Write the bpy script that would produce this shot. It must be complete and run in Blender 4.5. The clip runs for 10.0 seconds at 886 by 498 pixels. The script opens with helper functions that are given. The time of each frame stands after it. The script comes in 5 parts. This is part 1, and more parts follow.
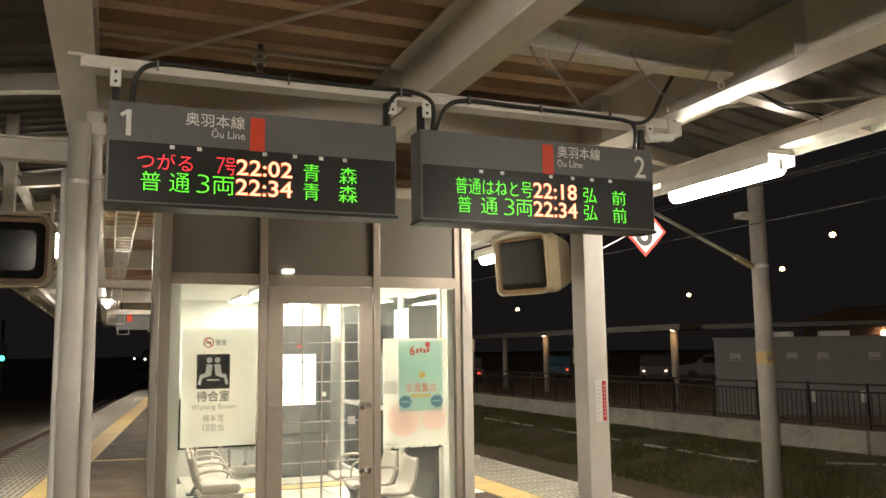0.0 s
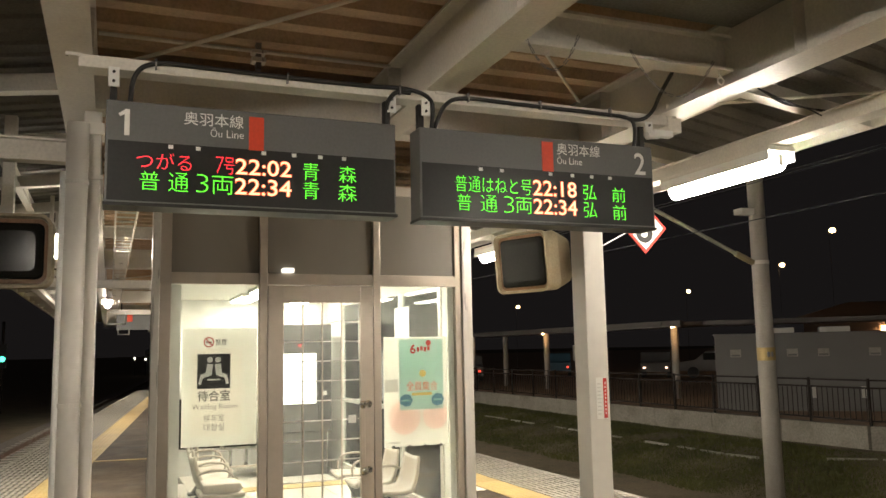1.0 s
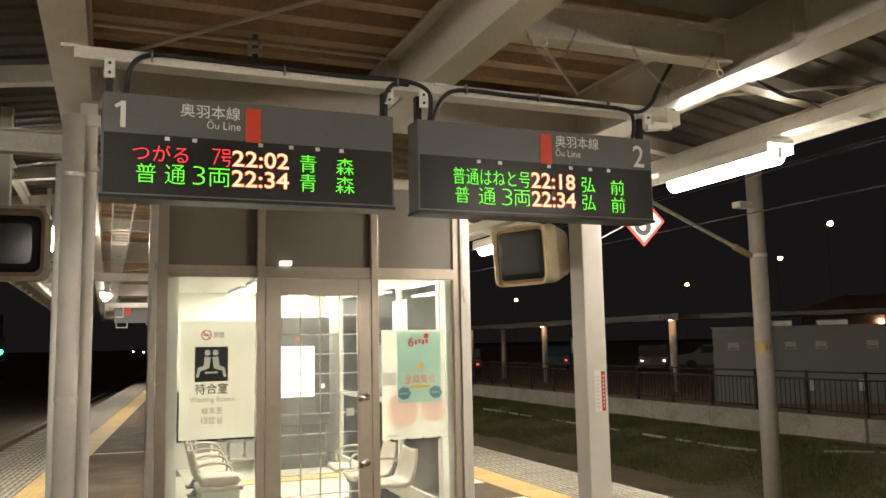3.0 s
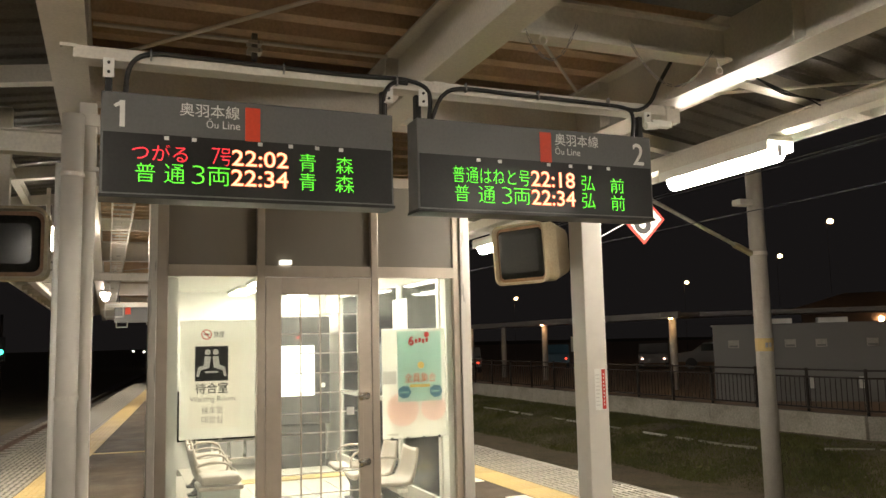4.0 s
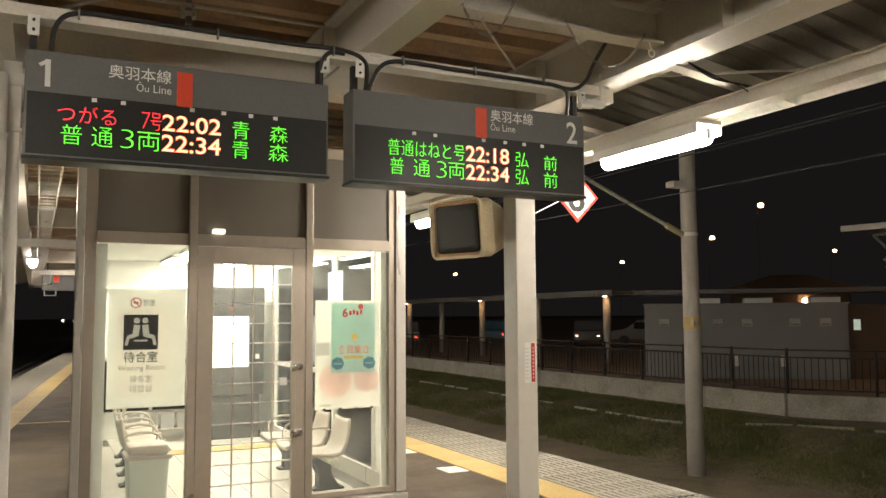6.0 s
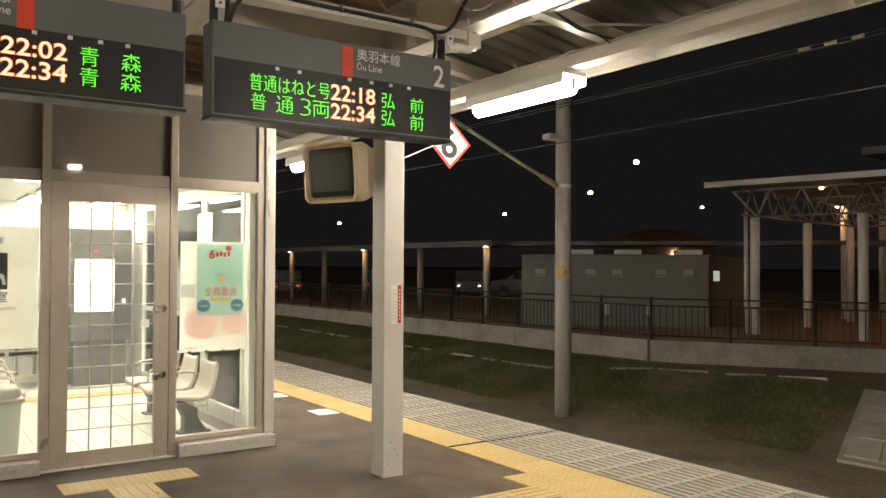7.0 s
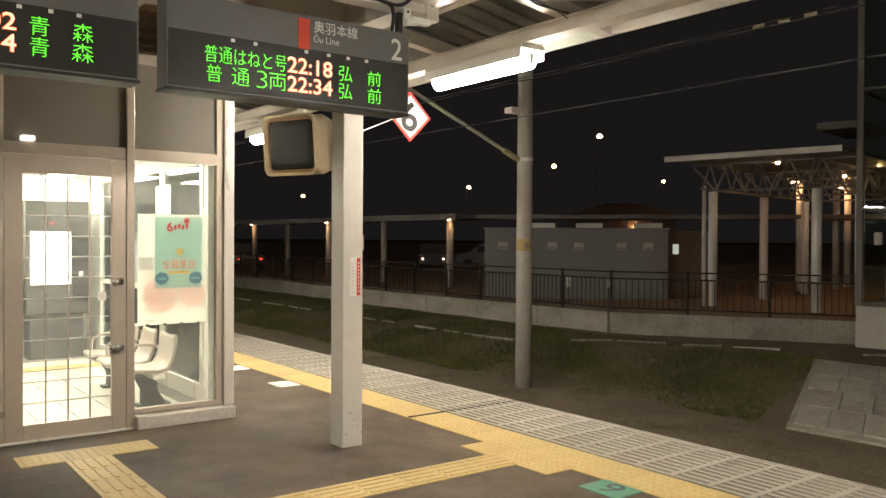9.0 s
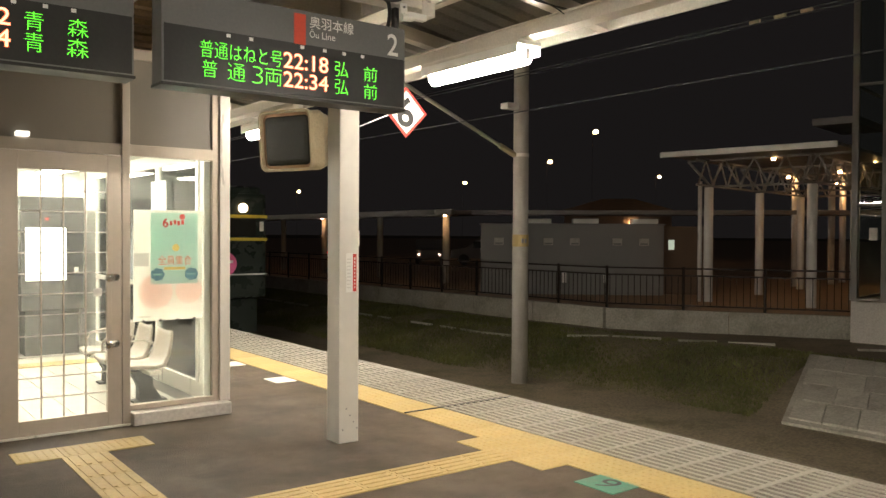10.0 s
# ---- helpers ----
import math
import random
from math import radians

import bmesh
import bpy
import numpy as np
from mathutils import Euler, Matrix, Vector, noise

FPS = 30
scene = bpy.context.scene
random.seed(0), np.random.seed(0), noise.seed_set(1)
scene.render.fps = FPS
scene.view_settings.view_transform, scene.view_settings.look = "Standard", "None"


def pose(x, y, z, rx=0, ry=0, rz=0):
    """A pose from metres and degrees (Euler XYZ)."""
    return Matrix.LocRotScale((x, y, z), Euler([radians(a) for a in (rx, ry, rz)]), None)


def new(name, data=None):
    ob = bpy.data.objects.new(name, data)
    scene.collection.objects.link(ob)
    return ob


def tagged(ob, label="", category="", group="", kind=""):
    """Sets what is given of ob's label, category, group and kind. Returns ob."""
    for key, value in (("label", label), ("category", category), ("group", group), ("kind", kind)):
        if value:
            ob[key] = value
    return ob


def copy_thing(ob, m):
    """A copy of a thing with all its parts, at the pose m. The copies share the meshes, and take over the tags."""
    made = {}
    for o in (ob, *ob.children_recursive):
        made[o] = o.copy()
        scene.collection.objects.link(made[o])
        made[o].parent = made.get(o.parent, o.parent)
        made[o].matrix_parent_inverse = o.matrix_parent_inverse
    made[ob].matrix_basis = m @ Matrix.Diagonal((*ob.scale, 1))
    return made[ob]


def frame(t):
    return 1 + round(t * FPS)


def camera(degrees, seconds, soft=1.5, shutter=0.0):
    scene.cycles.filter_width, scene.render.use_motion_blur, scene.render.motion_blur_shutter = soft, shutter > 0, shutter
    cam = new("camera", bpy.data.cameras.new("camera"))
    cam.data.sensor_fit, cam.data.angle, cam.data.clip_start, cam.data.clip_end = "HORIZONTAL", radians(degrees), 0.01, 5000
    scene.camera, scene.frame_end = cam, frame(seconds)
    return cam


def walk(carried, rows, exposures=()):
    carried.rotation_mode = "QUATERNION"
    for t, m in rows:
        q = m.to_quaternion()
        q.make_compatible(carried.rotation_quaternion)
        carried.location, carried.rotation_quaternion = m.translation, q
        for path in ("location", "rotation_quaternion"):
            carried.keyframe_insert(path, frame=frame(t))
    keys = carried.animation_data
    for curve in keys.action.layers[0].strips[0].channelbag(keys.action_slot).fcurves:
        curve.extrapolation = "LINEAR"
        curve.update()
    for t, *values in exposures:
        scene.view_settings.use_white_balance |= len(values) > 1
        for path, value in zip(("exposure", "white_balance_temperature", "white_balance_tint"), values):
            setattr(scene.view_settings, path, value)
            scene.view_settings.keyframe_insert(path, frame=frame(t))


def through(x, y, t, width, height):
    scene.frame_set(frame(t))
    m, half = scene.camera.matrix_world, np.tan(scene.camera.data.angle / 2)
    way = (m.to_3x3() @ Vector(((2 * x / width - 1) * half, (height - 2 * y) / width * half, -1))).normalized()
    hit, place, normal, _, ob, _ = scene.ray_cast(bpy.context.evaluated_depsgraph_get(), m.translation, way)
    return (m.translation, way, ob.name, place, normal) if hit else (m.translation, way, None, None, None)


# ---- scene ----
cam = camera(56.8, 10.0, soft=1.5)
PATH = [
    (0.0, 0.000, 0.000, 1.600, -22.11, 7.12, -0.77),
    (0.5, 0.002, 0.005, 1.601, -22.11, 7.02, -0.98),
    (1.0, 0.002, 0.007, 1.601, -22.12, 6.99, -1.13),
    (1.5, 0.003, 0.009, 1.601, -22.15, 7.03, -1.33),
    (2.0, 0.005, 0.014, 1.601, -22.26, 6.76, -1.27),
    (2.5, 0.008, 0.018, 1.600, -22.23, 6.57, -1.08),
    (4.0, 0.010, 0.023, 1.600, -22.24, 6.42, -1.30),
    (4.5, 0.010, 0.022, 1.599, -22.34, 6.27, -1.00),
    (5.0, 0.010, 0.019, 1.598, -22.31, 6.09, -0.96),
    (5.2, 0.009, 0.014, 1.597, -22.42, 5.95, -1.01),
    (6.3, 0.075, -0.040, 1.569, -29.43, 3.57, -0.09),
    (6.5, 0.110, -0.050, 1.556, -31.70, 2.68, -0.00),
    (7.0, 0.132, -0.118, 1.524, -34.29, 1.16, 0.25),
    (7.5, 0.136, -0.176, 1.524, -36.12, 0.13, 0.00),
    (8.0, 0.137, -0.190, 1.524, -37.02, -0.82, 0.10),
    (8.5, 0.138, -0.190, 1.524, -37.00, -0.88, 0.11),
    (9.0, 0.138, -0.188, 1.523, -36.76, -0.71, 0.32),
    (9.5, 0.138, -0.187, 1.523, -37.05, -0.82, 0.45),
    (10.0, 0.138, -0.185, 1.524, -37.04, -1.01, 0.30),
]
walk(cam, [(t, pose(x, y, z, 90 + p, 0, w) @ pose(0, 0, 0, 0, 0, r)) for t, x, y, z, w, p, r in PATH],
     exposures=((0.0, 0.44), (6.5, 0.44), (8.0, 0.60), (10.0, 0.60)))

# ---- world, light ----
world = bpy.data.worlds.new("night_sky")
world.use_nodes = True
scene.world = world
world.node_tree.nodes["Background"].inputs[0].default_value = (0.0060, 0.0052, 0.0051, 1)
world.node_tree.nodes["Background"].inputs[1].default_value = 1.0
TUBE, ROOM, LED = 168.0, 27.0, 1.45


# ---- materials ----
def mat(name, col, rough=0.6, metal=0.0, vary=0.18, scale=3.0, fine=60.0, bump=0.15, random_each=0.0, dirt=0.0, dirt_col=(0.05, 0.04, 0.03), spec=0.4, stretch=(1, 1, 1), stain=(0.5, 0.75)):
    m = bpy.data.materials.new(name)
    m.use_nodes = True
    nt = m.node_tree
    b = nt.nodes["Principled BSDF"]
    b.inputs["Metallic"].default_value = metal
    b.inputs["Specular IOR Level"].default_value = spec
    tc = nt.nodes.new("ShaderNodeTexCoord")
    mp = nt.nodes.new("ShaderNodeMapping")
    mp.inputs["Scale"].default_value = stretch
    nt.links.new(tc.outputs["Object"], mp.inputs[0])
    n1, n2 = nt.nodes.new("ShaderNodeTexNoise"), nt.nodes.new("ShaderNodeTexNoise")
    for n, s in ((n1, scale), (n2, fine)):
        n.inputs["Scale"].default_value = s
        n.inputs["Detail"].default_value = 5
        nt.links.new(mp.outputs[0], n.inputs[0])
    mix = nt.nodes.new("ShaderNodeMath")
    mix.operation = "MULTIPLY_ADD"
    nt.links.new(n1.outputs[0], mix.inputs[0])
    mix.inputs[1].default_value = 0.65
    nt.links.new(n2.outputs[0], mix.inputs[2])
    rmp = nt.nodes.new("ShaderNodeValToRGB")
    rmp.color_ramp.elements[0].position, rmp.color_ramp.elements[1].position = 0.5, 1.0
    rmp.color_ramp.elements[0].color = (*[c * (1 - vary) for c in col], 1)
    rmp.color_ramp.elements[1].color = (*[min(1, c * (1 + vary)) for c in col], 1)
    nt.links.new(mix.outputs[0], rmp.inputs[0])
    out = rmp.outputs[0]
    if dirt:
        n3 = nt.nodes.new("ShaderNodeTexNoise")
        n3.inputs["Scale"].default_value = scale * 0.6 + 0.7
        n3.inputs["Detail"].default_value = 8
        n3.inputs["Roughness"].default_value = 0.7
        nt.links.new(tc.outputs["Object"], n3.inputs[0])
        r3 = nt.nodes.new("ShaderNodeValToRGB")
        r3.color_ramp.elements[0].position, r3.color_ramp.elements[1].position = stain
        nt.links.new(n3.outputs[0], r3.inputs[0])
        dm = nt.nodes.new("ShaderNodeMath")
        dm.operation = "MULTIPLY"
        dm.inputs[1].default_value = dirt
        nt.links.new(r3.outputs[0], dm.inputs[0])
        mx = nt.nodes.new("ShaderNodeMixRGB")
        mx.inputs[2].default_value = (*dirt_col, 1)
        nt.links.new(dm.outputs[0], mx.inputs[0])
        nt.links.new(out, mx.inputs[1])
        out = mx.outputs[0]
    if random_each:
        oi = nt.nodes.new("ShaderNodeObjectInfo")
        hs = nt.nodes.new("ShaderNodeHueSaturation")
        mr = nt.nodes.new("ShaderNodeMapRange")
        mr.inputs[3].default_value, mr.inputs[4].default_value = 1 - random_each, 1 + random_each
        nt.links.new(oi.outputs["Random"], mr.inputs[0])
        nt.links.new(mr.outputs[0], hs.inputs["Value"])
        nt.links.new(out, hs.inputs["Color"])
        out = hs.outputs[0]
    nt.links.new(out, b.inputs["Base Color"])
    rr = nt.nodes.new("ShaderNodeMapRange")
    rr.inputs[1].default_value, rr.inputs[2].default_value = 0.3, 0.75
    rr.inputs[3].default_value, rr.inputs[4].default_value = max(0.02, rough - 0.12), min(1, rough + 0.12)
    nt.links.new(n1.outputs[0], rr.inputs[0])
    nt.links.new(rr.outputs[0], b.inputs["Roughness"])
    if bump:
        bp = nt.nodes.new("ShaderNodeBump")
        bp.inputs["Strength"].default_value = bump
        bp.inputs["Distance"].default_value = 0.01
        nt.links.new(n2.outputs[0], bp.inputs["Height"])
        nt.links.new(bp.outputs[0], b.inputs["Normal"])
    return m


def glow(name, col, strength):
    m = bpy.data.materials.new(name)
    m.use_nodes = True
    b = m.node_tree.nodes["Principled BSDF"]
    b.inputs["Base Color"].default_value = (*[c * 0.6 for c in col], 1)
    b.inputs["Emission Color"].default_value = (*col, 1)
    b.inputs["Emission Strength"].default_value = strength
    return m


def glass(name, tint=(0.93, 0.96, 0.94), rough=0.0, haze=0.0):
    m = bpy.data.materials.new(name)
    m.use_nodes = True
    nt = m.node_tree
    nt.nodes.remove(nt.nodes["Principled BSDF"])
    tr, gl, mx, fr = (nt.nodes.new("ShaderNodeBsdf" + k) if k in ("Transparent", "Glossy") else nt.nodes.new("Shader" + k) for k in ("Transparent", "Glossy", "NodeMixShader", "NodeFresnel"))
    tr.inputs[0].default_value = (*tint, 1)
    gl.inputs["Roughness"].default_value = rough
    fr.inputs[0].default_value = 1.35
    nt.links.new(fr.outputs[0], mx.inputs[0])
    nt.links.new(tr.outputs[0], mx.inputs[1])
    nt.links.new(gl.outputs[0], mx.inputs[2])
    out = mx
    if haze:
        tl, hz = nt.nodes.new("ShaderNodeBsdfTranslucent"), nt.nodes.new("ShaderNodeMixShader")
        nz, mr = nt.nodes.new("ShaderNodeTexNoise"), nt.nodes.new("ShaderNodeMapRange")
        nz.inputs["Scale"].default_value = 2.5
        mr.inputs[3].default_value, mr.inputs[4].default_value = haze * 0.6, haze * 1.4
        nt.links.new(nz.outputs[0], mr.inputs[0])
        nt.links.new(mr.outputs[0], hz.inputs[0])
        tl.inputs[0].default_value = (0.85, 0.85, 0.80, 1)
        nt.links.new(mx.outputs[0], hz.inputs[1])
        nt.links.new(tl.outputs[0], hz.inputs[2])
        out = hz
    nt.links.new(out.outputs[0], nt.nodes["Material Output"].inputs[0])
    return m


TRUSS = mat("grey_truss_paint", (0.145, 0.134, 0.118), 0.55, vary=0.1, bump=0.04)
STEEL = mat("cream_painted_steel", (0.68, 0.645, 0.575), 0.45, vary=0.10, scale=1.5, bump=0.05, dirt=0.25, dirt_col=(0.35, 0.30, 0.23))
PILLAR = mat("pale_painted_pillar", (0.66, 0.63, 0.57), 0.45, vary=0.05, scale=1.2, fine=9, bump=0.02, dirt=0.2, dirt_col=(0.38, 0.33, 0.26))
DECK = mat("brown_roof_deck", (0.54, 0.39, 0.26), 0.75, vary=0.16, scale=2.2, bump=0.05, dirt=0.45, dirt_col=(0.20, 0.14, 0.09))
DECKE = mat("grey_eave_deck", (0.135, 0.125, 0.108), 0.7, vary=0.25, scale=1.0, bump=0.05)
DECKD = mat("dark_roof_panel", (0.20, 0.205, 0.185), 0.6, vary=0.25)
ALU = mat("bronze_anodised_aluminium", (0.47, 0.41, 0.335), 0.38, 0.40, vary=0.05, scale=1.6, fine=14, bump=0, dirt=0.25, dirt_col=(0.33, 0.285, 0.23))
ALUP = mat("brushed_aluminium", (0.66, 0.63, 0.565), 0.36, 0.3, vary=0.1, scale=2.5, bump=0.04, stretch=(6, 6, 0.6))
FROST = mat("dark_smoked_panel", (0.185, 0.165, 0.130), 0.36, vary=0.06, scale=0.6, fine=3, bump=0, spec=0.6, stretch=(1.5, 1, 0.6))
CONC = mat("worn_concrete", (0.42, 0.39, 0.34), 0.85, vary=0.18, scale=2.2, fine=30, bump=0.12, dirt=0.5, dirt_col=(0.17, 0.15, 0.12))
WALLC = mat("stained_wall_concrete", (0.27, 0.25, 0.205), 0.85, vary=0.3, scale=1.6, fine=25, bump=0.25, dirt=0.8, dirt_col=(0.12, 0.11, 0.08))
ASPH = mat("worn_asphalt", (0.045, 0.0347, 0.0235), 0.74, vary=0.40, scale=1.3, fine=110, bump=0.5, dirt=0.95, dirt_col=(0.110, 0.085, 0.058), spec=0.2, stretch=(1.0, 0.6, 1), stain=(0.40, 0.66))
YELLOW = mat("yellow_tactile_tile", (0.435, 0.318, 0.122), 0.6, vary=0.13, scale=3, bump=0.08, random_each=0.08, dirt=0.45, dirt_col=(0.36, 0.275, 0.14))
EDGE = mat("pale_edge_tile", (0.285, 0.265, 0.220), 0.7, vary=0.18, scale=4, bump=0.2, random_each=0.07, dirt=0.3, dirt_col=(0.25, 0.22, 0.18))
GAP = mat("grooved_grey_tile", (0.11, 0.10, 0.082), 0.85, vary=0.2, scale=6, bump=0.2)
DARK = mat("dark_grey_sign_metal", (0.138, 0.139, 0.134), 0.42, vary=0.08, bump=0.03)
BLACK = mat("black_display_face", (0.020, 0.020, 0.018), 0.42, vary=0.15, bump=0.01)
RUBBER = mat("black_cable_sheath", (0.025, 0.024, 0.023), 0.5, bump=0.02)
WHITE = mat("white_lettering", (0.80, 0.80, 0.76), 0.5, vary=0.04, bump=0)
RED = mat("red_orange_panel", (0.72, 0.075, 0.030), 0.5, vary=0.06, bump=0)
REDP = mat("red_paint", (0.55, 0.05, 0.04), 0.5, vary=0.1, bump=0)
ORANGE = mat("orange_red_print", (0.72, 0.16, 0.06), 0.55, vary=0.1, bump=0)
PAPER = mat("white_poster_paper", (0.78, 0.77, 0.72), 0.6, vary=0.04, bump=0.02)
CARD = mat("pale_grey_card", (0.62, 0.60, 0.555), 0.6, vary=0.05, bump=0.02)
INK = mat("black_ink", (0.03, 0.03, 0.03), 0.55, vary=0.1, bump=0)
GREYINK = mat("grey_ink", (0.24, 0.23, 0.22), 0.6, vary=0.1, bump=0)
TEAL = mat("teal_poster", (0.33, 0.60, 0.53), 0.5, vary=0.08, scale=6, bump=0.02)
BLUE = mat("blue_print", (0.13, 0.27, 0.36), 0.6, vary=0.12, bump=0.02)
GOLD = mat("gold_print", (0.75, 0.52, 0.16), 0.6, vary=0.1, bump=0.02)
GREEN = mat("green_floor_mark", (0.075, 0.22, 0.15), 0.65, vary=0.2, scale=8, bump=0.1, dirt=0.85, dirt_col=(0.15, 0.18, 0.14))
LINE = mat("white_floor_paint", (0.72, 0.70, 0.64), 0.65, vary=0.12, scale=6, bump=0.1, dirt=0.35, dirt_col=(0.35, 0.33, 0.29))
INTW = mat("white_interior_panel", (0.74, 0.73, 0.67), 0.55, vary=0.05, scale=1.5, bump=0.03)
INTF = mat("pale_room_floor_tile", (0.50, 0.475, 0.415), 0.35, vary=0.1, scale=2, bump=0.03, random_each=0.05)
PLASTIC = mat("pale_beige_plastic", (0.365, 0.315, 0.262), 0.38, vary=0.06, bump=0.02)
BIN = mat("grey_green_plastic", (0.40, 0.42, 0.375), 0.45, vary=0.07, bump=0.02)
CHROME = mat("chrome", (0.75, 0.73, 0.70), 0.18, 1.0, vary=0.05, bump=0)
CREAM = mat("weathered_cream_casing", (0.33, 0.275, 0.18), 0.5, vary=0.2, scale=4, bump=0.05, dirt=0.45, dirt_col=(0.28, 0.15, 0.06))
TRIM = mat("faded_orange_bezel", (0.21, 0.115, 0.055), 0.5, vary=0.3, scale=5, bump=0.02, dirt=0.5, dirt_col=(0.10, 0.075, 0.05))
SCREEN = mat("dark_monitor_glass", (0.015, 0.015, 0.013), 0.16, vary=0.2, bump=0, spec=0.14)
CABD = mat("black_cabinet", (0.055, 0.052, 0.046), 0.4, vary=0.2, bump=0.02)
POLEC = mat("grey_concrete_pole", (0.37, 0.345, 0.30), 0.8, vary=0.15, scale=2.5, bump=0.2, dirt=0.3, dirt_col=(0.22, 0.19, 0.15))
HUTM = mat("grey_hut_cladding", (0.205, 0.20, 0.19), 0.6, vary=0.08, scale=0.8, bump=0.03, dirt=0.2, dirt_col=(0.24, 0.23, 0.21))
HALLR = mat("dull_roof_tiles", (0.085, 0.068, 0.052), 0.8, vary=0.2)
BROWNW = mat("brown_wall", (0.125, 0.085, 0.058), 0.75, vary=0.2)
FENCE = mat("dark_brown_fence_steel", (0.030, 0.024, 0.019), 0.6, bump=0.03, spec=0.15)
PLAZA = mat("brick_red_paving", (0.29, 0.205, 0.135), 0.8, vary=0.25, scale=1.0, fine=30, bump=0.2)
SLABC = mat("weathered_slab_concrete", (0.31, 0.285, 0.235), 0.9, vary=0.25, scale=2.5, fine=25, bump=0.25, random_each=0.14, dirt=0.6, dirt_col=(0.12, 0.11, 0.08))
SOIL = mat("bank_soil_and_turf", (0.118, 0.093, 0.058), 0.95, vary=0.45, scale=0.8, fine=25, bump=0.7, dirt=0.9, dirt_col=(0.045, 0.052, 0.016))
GRASS = mat("night_grass", (0.066, 0.067, 0.017), 0.85, vary=0.6, scale=0.9, bump=0)
BALLAST = mat("grey_ballast", (0.13, 0.115, 0.10), 0.9, vary=0.4, fine=35, bump=0.8)
RAILM = mat("rusty_rail", (0.14, 0.085, 0.055), 0.5, 0.6)
TGREEN = mat("dark_green_train_paint", (0.020, 0.026, 0.022), 0.3, vary=0.1, bump=0.01)
TYEL = mat("yellow_train_stripe", (0.46, 0.37, 0.05), 0.4, vary=0.05, bump=0)
TPINK = mat("pink_headmark", (0.75, 0.16, 0.34), 0.5, vary=0.08, bump=0)
GLASSD = glass("faintly_green_glass", (0.80, 0.86, 0.82))
# haze puts a milky veil into the front panes, standing for reflections
GLASSH = glass("veiled_front_glass", (0.93, 0.95, 0.92), 0.0, 0.035)
TUBEM = glow("fluorescent_tube", (1.0, 0.90, 0.770), TUBE)
ROOML = glow("room_ceiling_light", (1.0, 0.94, 0.82), ROOM)
LEDG, LEDR, LEDO = glow("green_led", (0.13, 1.0, 0.04), LED), glow("red_led", (1.0, 0.035, 0.05), LED * 1.1), glow("amber_led", (1.0, 0.16, 0.05), LED)
# paler amber for the blown-out middle of the time digits
LEDC = glow("amber_led_hot_core", (1.0, 0.60, 0.34), LED * 0.95)
SCREENW = glow("white_screen", (1.0, 0.98, 0.92), 1.6)
STREET = glow("sodium_street_light", (1.0, 0.55, 0.24), 16.0)
DOWN = glow("warm_downlight", (1.0, 0.58, 0.28), 60.0)
DOWN2 = glow("shelter_downlight", (1.0, 0.53, 0.22), 215.0)
HEADL = glow("train_headlight", (1.0, 0.70, 0.40), 7.0)
TAIL = glow("red_tail_light", (1.0, 0.06, 0.03), 3.0)
SIGNAL = glow("green_signal_light", (0.05, 1.0, 0.55), 5.0)


def thin_paper(name, col, through=0.6):
    """Paper that light shines through."""
    m = mat(name, col, 0.6, vary=0.05, scale=6, bump=0.02)
    nt = m.node_tree
    b = nt.nodes["Principled BSDF"]
    tr, mx = nt.nodes.new("ShaderNodeBsdfTranslucent"), nt.nodes.new("ShaderNodeMixShader")
    nt.links.new(b.inputs["Base Color"].links[0].from_socket, tr.inputs[0])
    mx.inputs[0].default_value = through
    nt.links.new(b.outputs[0], mx.inputs[1])
    nt.links.new(tr.outputs[0], mx.inputs[2])
    nt.links.new(mx.outputs[0], nt.nodes["Material Output"].inputs[0])
    return m


PAPW, CARDW = thin_paper("backlit_white_sheet", (0.88, 0.87, 0.82), 0.65), thin_paper("backlit_grey_card", (0.86, 0.83, 0.77), 0.65)
TEALW, PINKW = thin_paper("backlit_teal_sheet", (0.60, 0.79, 0.73), 0.55), thin_paper("backlit_pink_print", (0.94, 0.78, 0.73), 0.6)


# ---- helpers for meshes ----
def part(name, bm, material, parent=None, label="", smooth=False):
    me = bpy.data.meshes.new(name)
    bmesh.ops.recalc_face_normals(bm, faces=bm.faces)
    bm.to_mesh(me)
    bm.free()
    if smooth:
        for p in me.polygons:
            p.use_smooth = True
    me.materials.append(material)
    ob = new(name, me)
    if parent is not None:
        ob.parent = parent
    if label:
        tagged(ob, label)
    return ob


def thing(name, label, category, group="", m=None, kind=""):
    ob = new(name)
    ob.empty_display_size = 0.1
    if m is not None:
        ob.matrix_basis = m
    return tagged(ob, label, category, group, kind)


def B(*boxes, bevel=0.0, bm=None):
    """A bmesh of boxes (x0, x1, y0, y1, z0, z1)."""
    bm = bm or bmesh.new()
    for x0, x1, y0, y1, z0, z1 in boxes:
        m = Matrix.Translation(((x0 + x1) / 2, (y0 + y1) / 2, (z0 + z1) / 2)) @ Matrix.Diagonal((x1 - x0, y1 - y0, z1 - z0, 1))
        r = bmesh.ops.create_cube(bm, size=1, matrix=m)
        if bevel:
            es = list({e for v in r["verts"] for e in v.link_edges})
            bmesh.ops.bevel(bm, geom=es, offset=bevel, segments=2, affect="EDGES", profile=0.6)
    return bm


def rod(bm, a, b, r, r2=None, n=10):
    a, b = Vector(a), Vector(b)
    d = b - a
    m = Matrix.Translation((a + b) / 2) @ d.to_track_quat("Z", "Y").to_matrix().to_4x4()
    bmesh.ops.create_cone(bm, cap_ends=True, segments=n, radius1=r, radius2=r if r2 is None else r2, depth=d.length, matrix=m)
    return bm


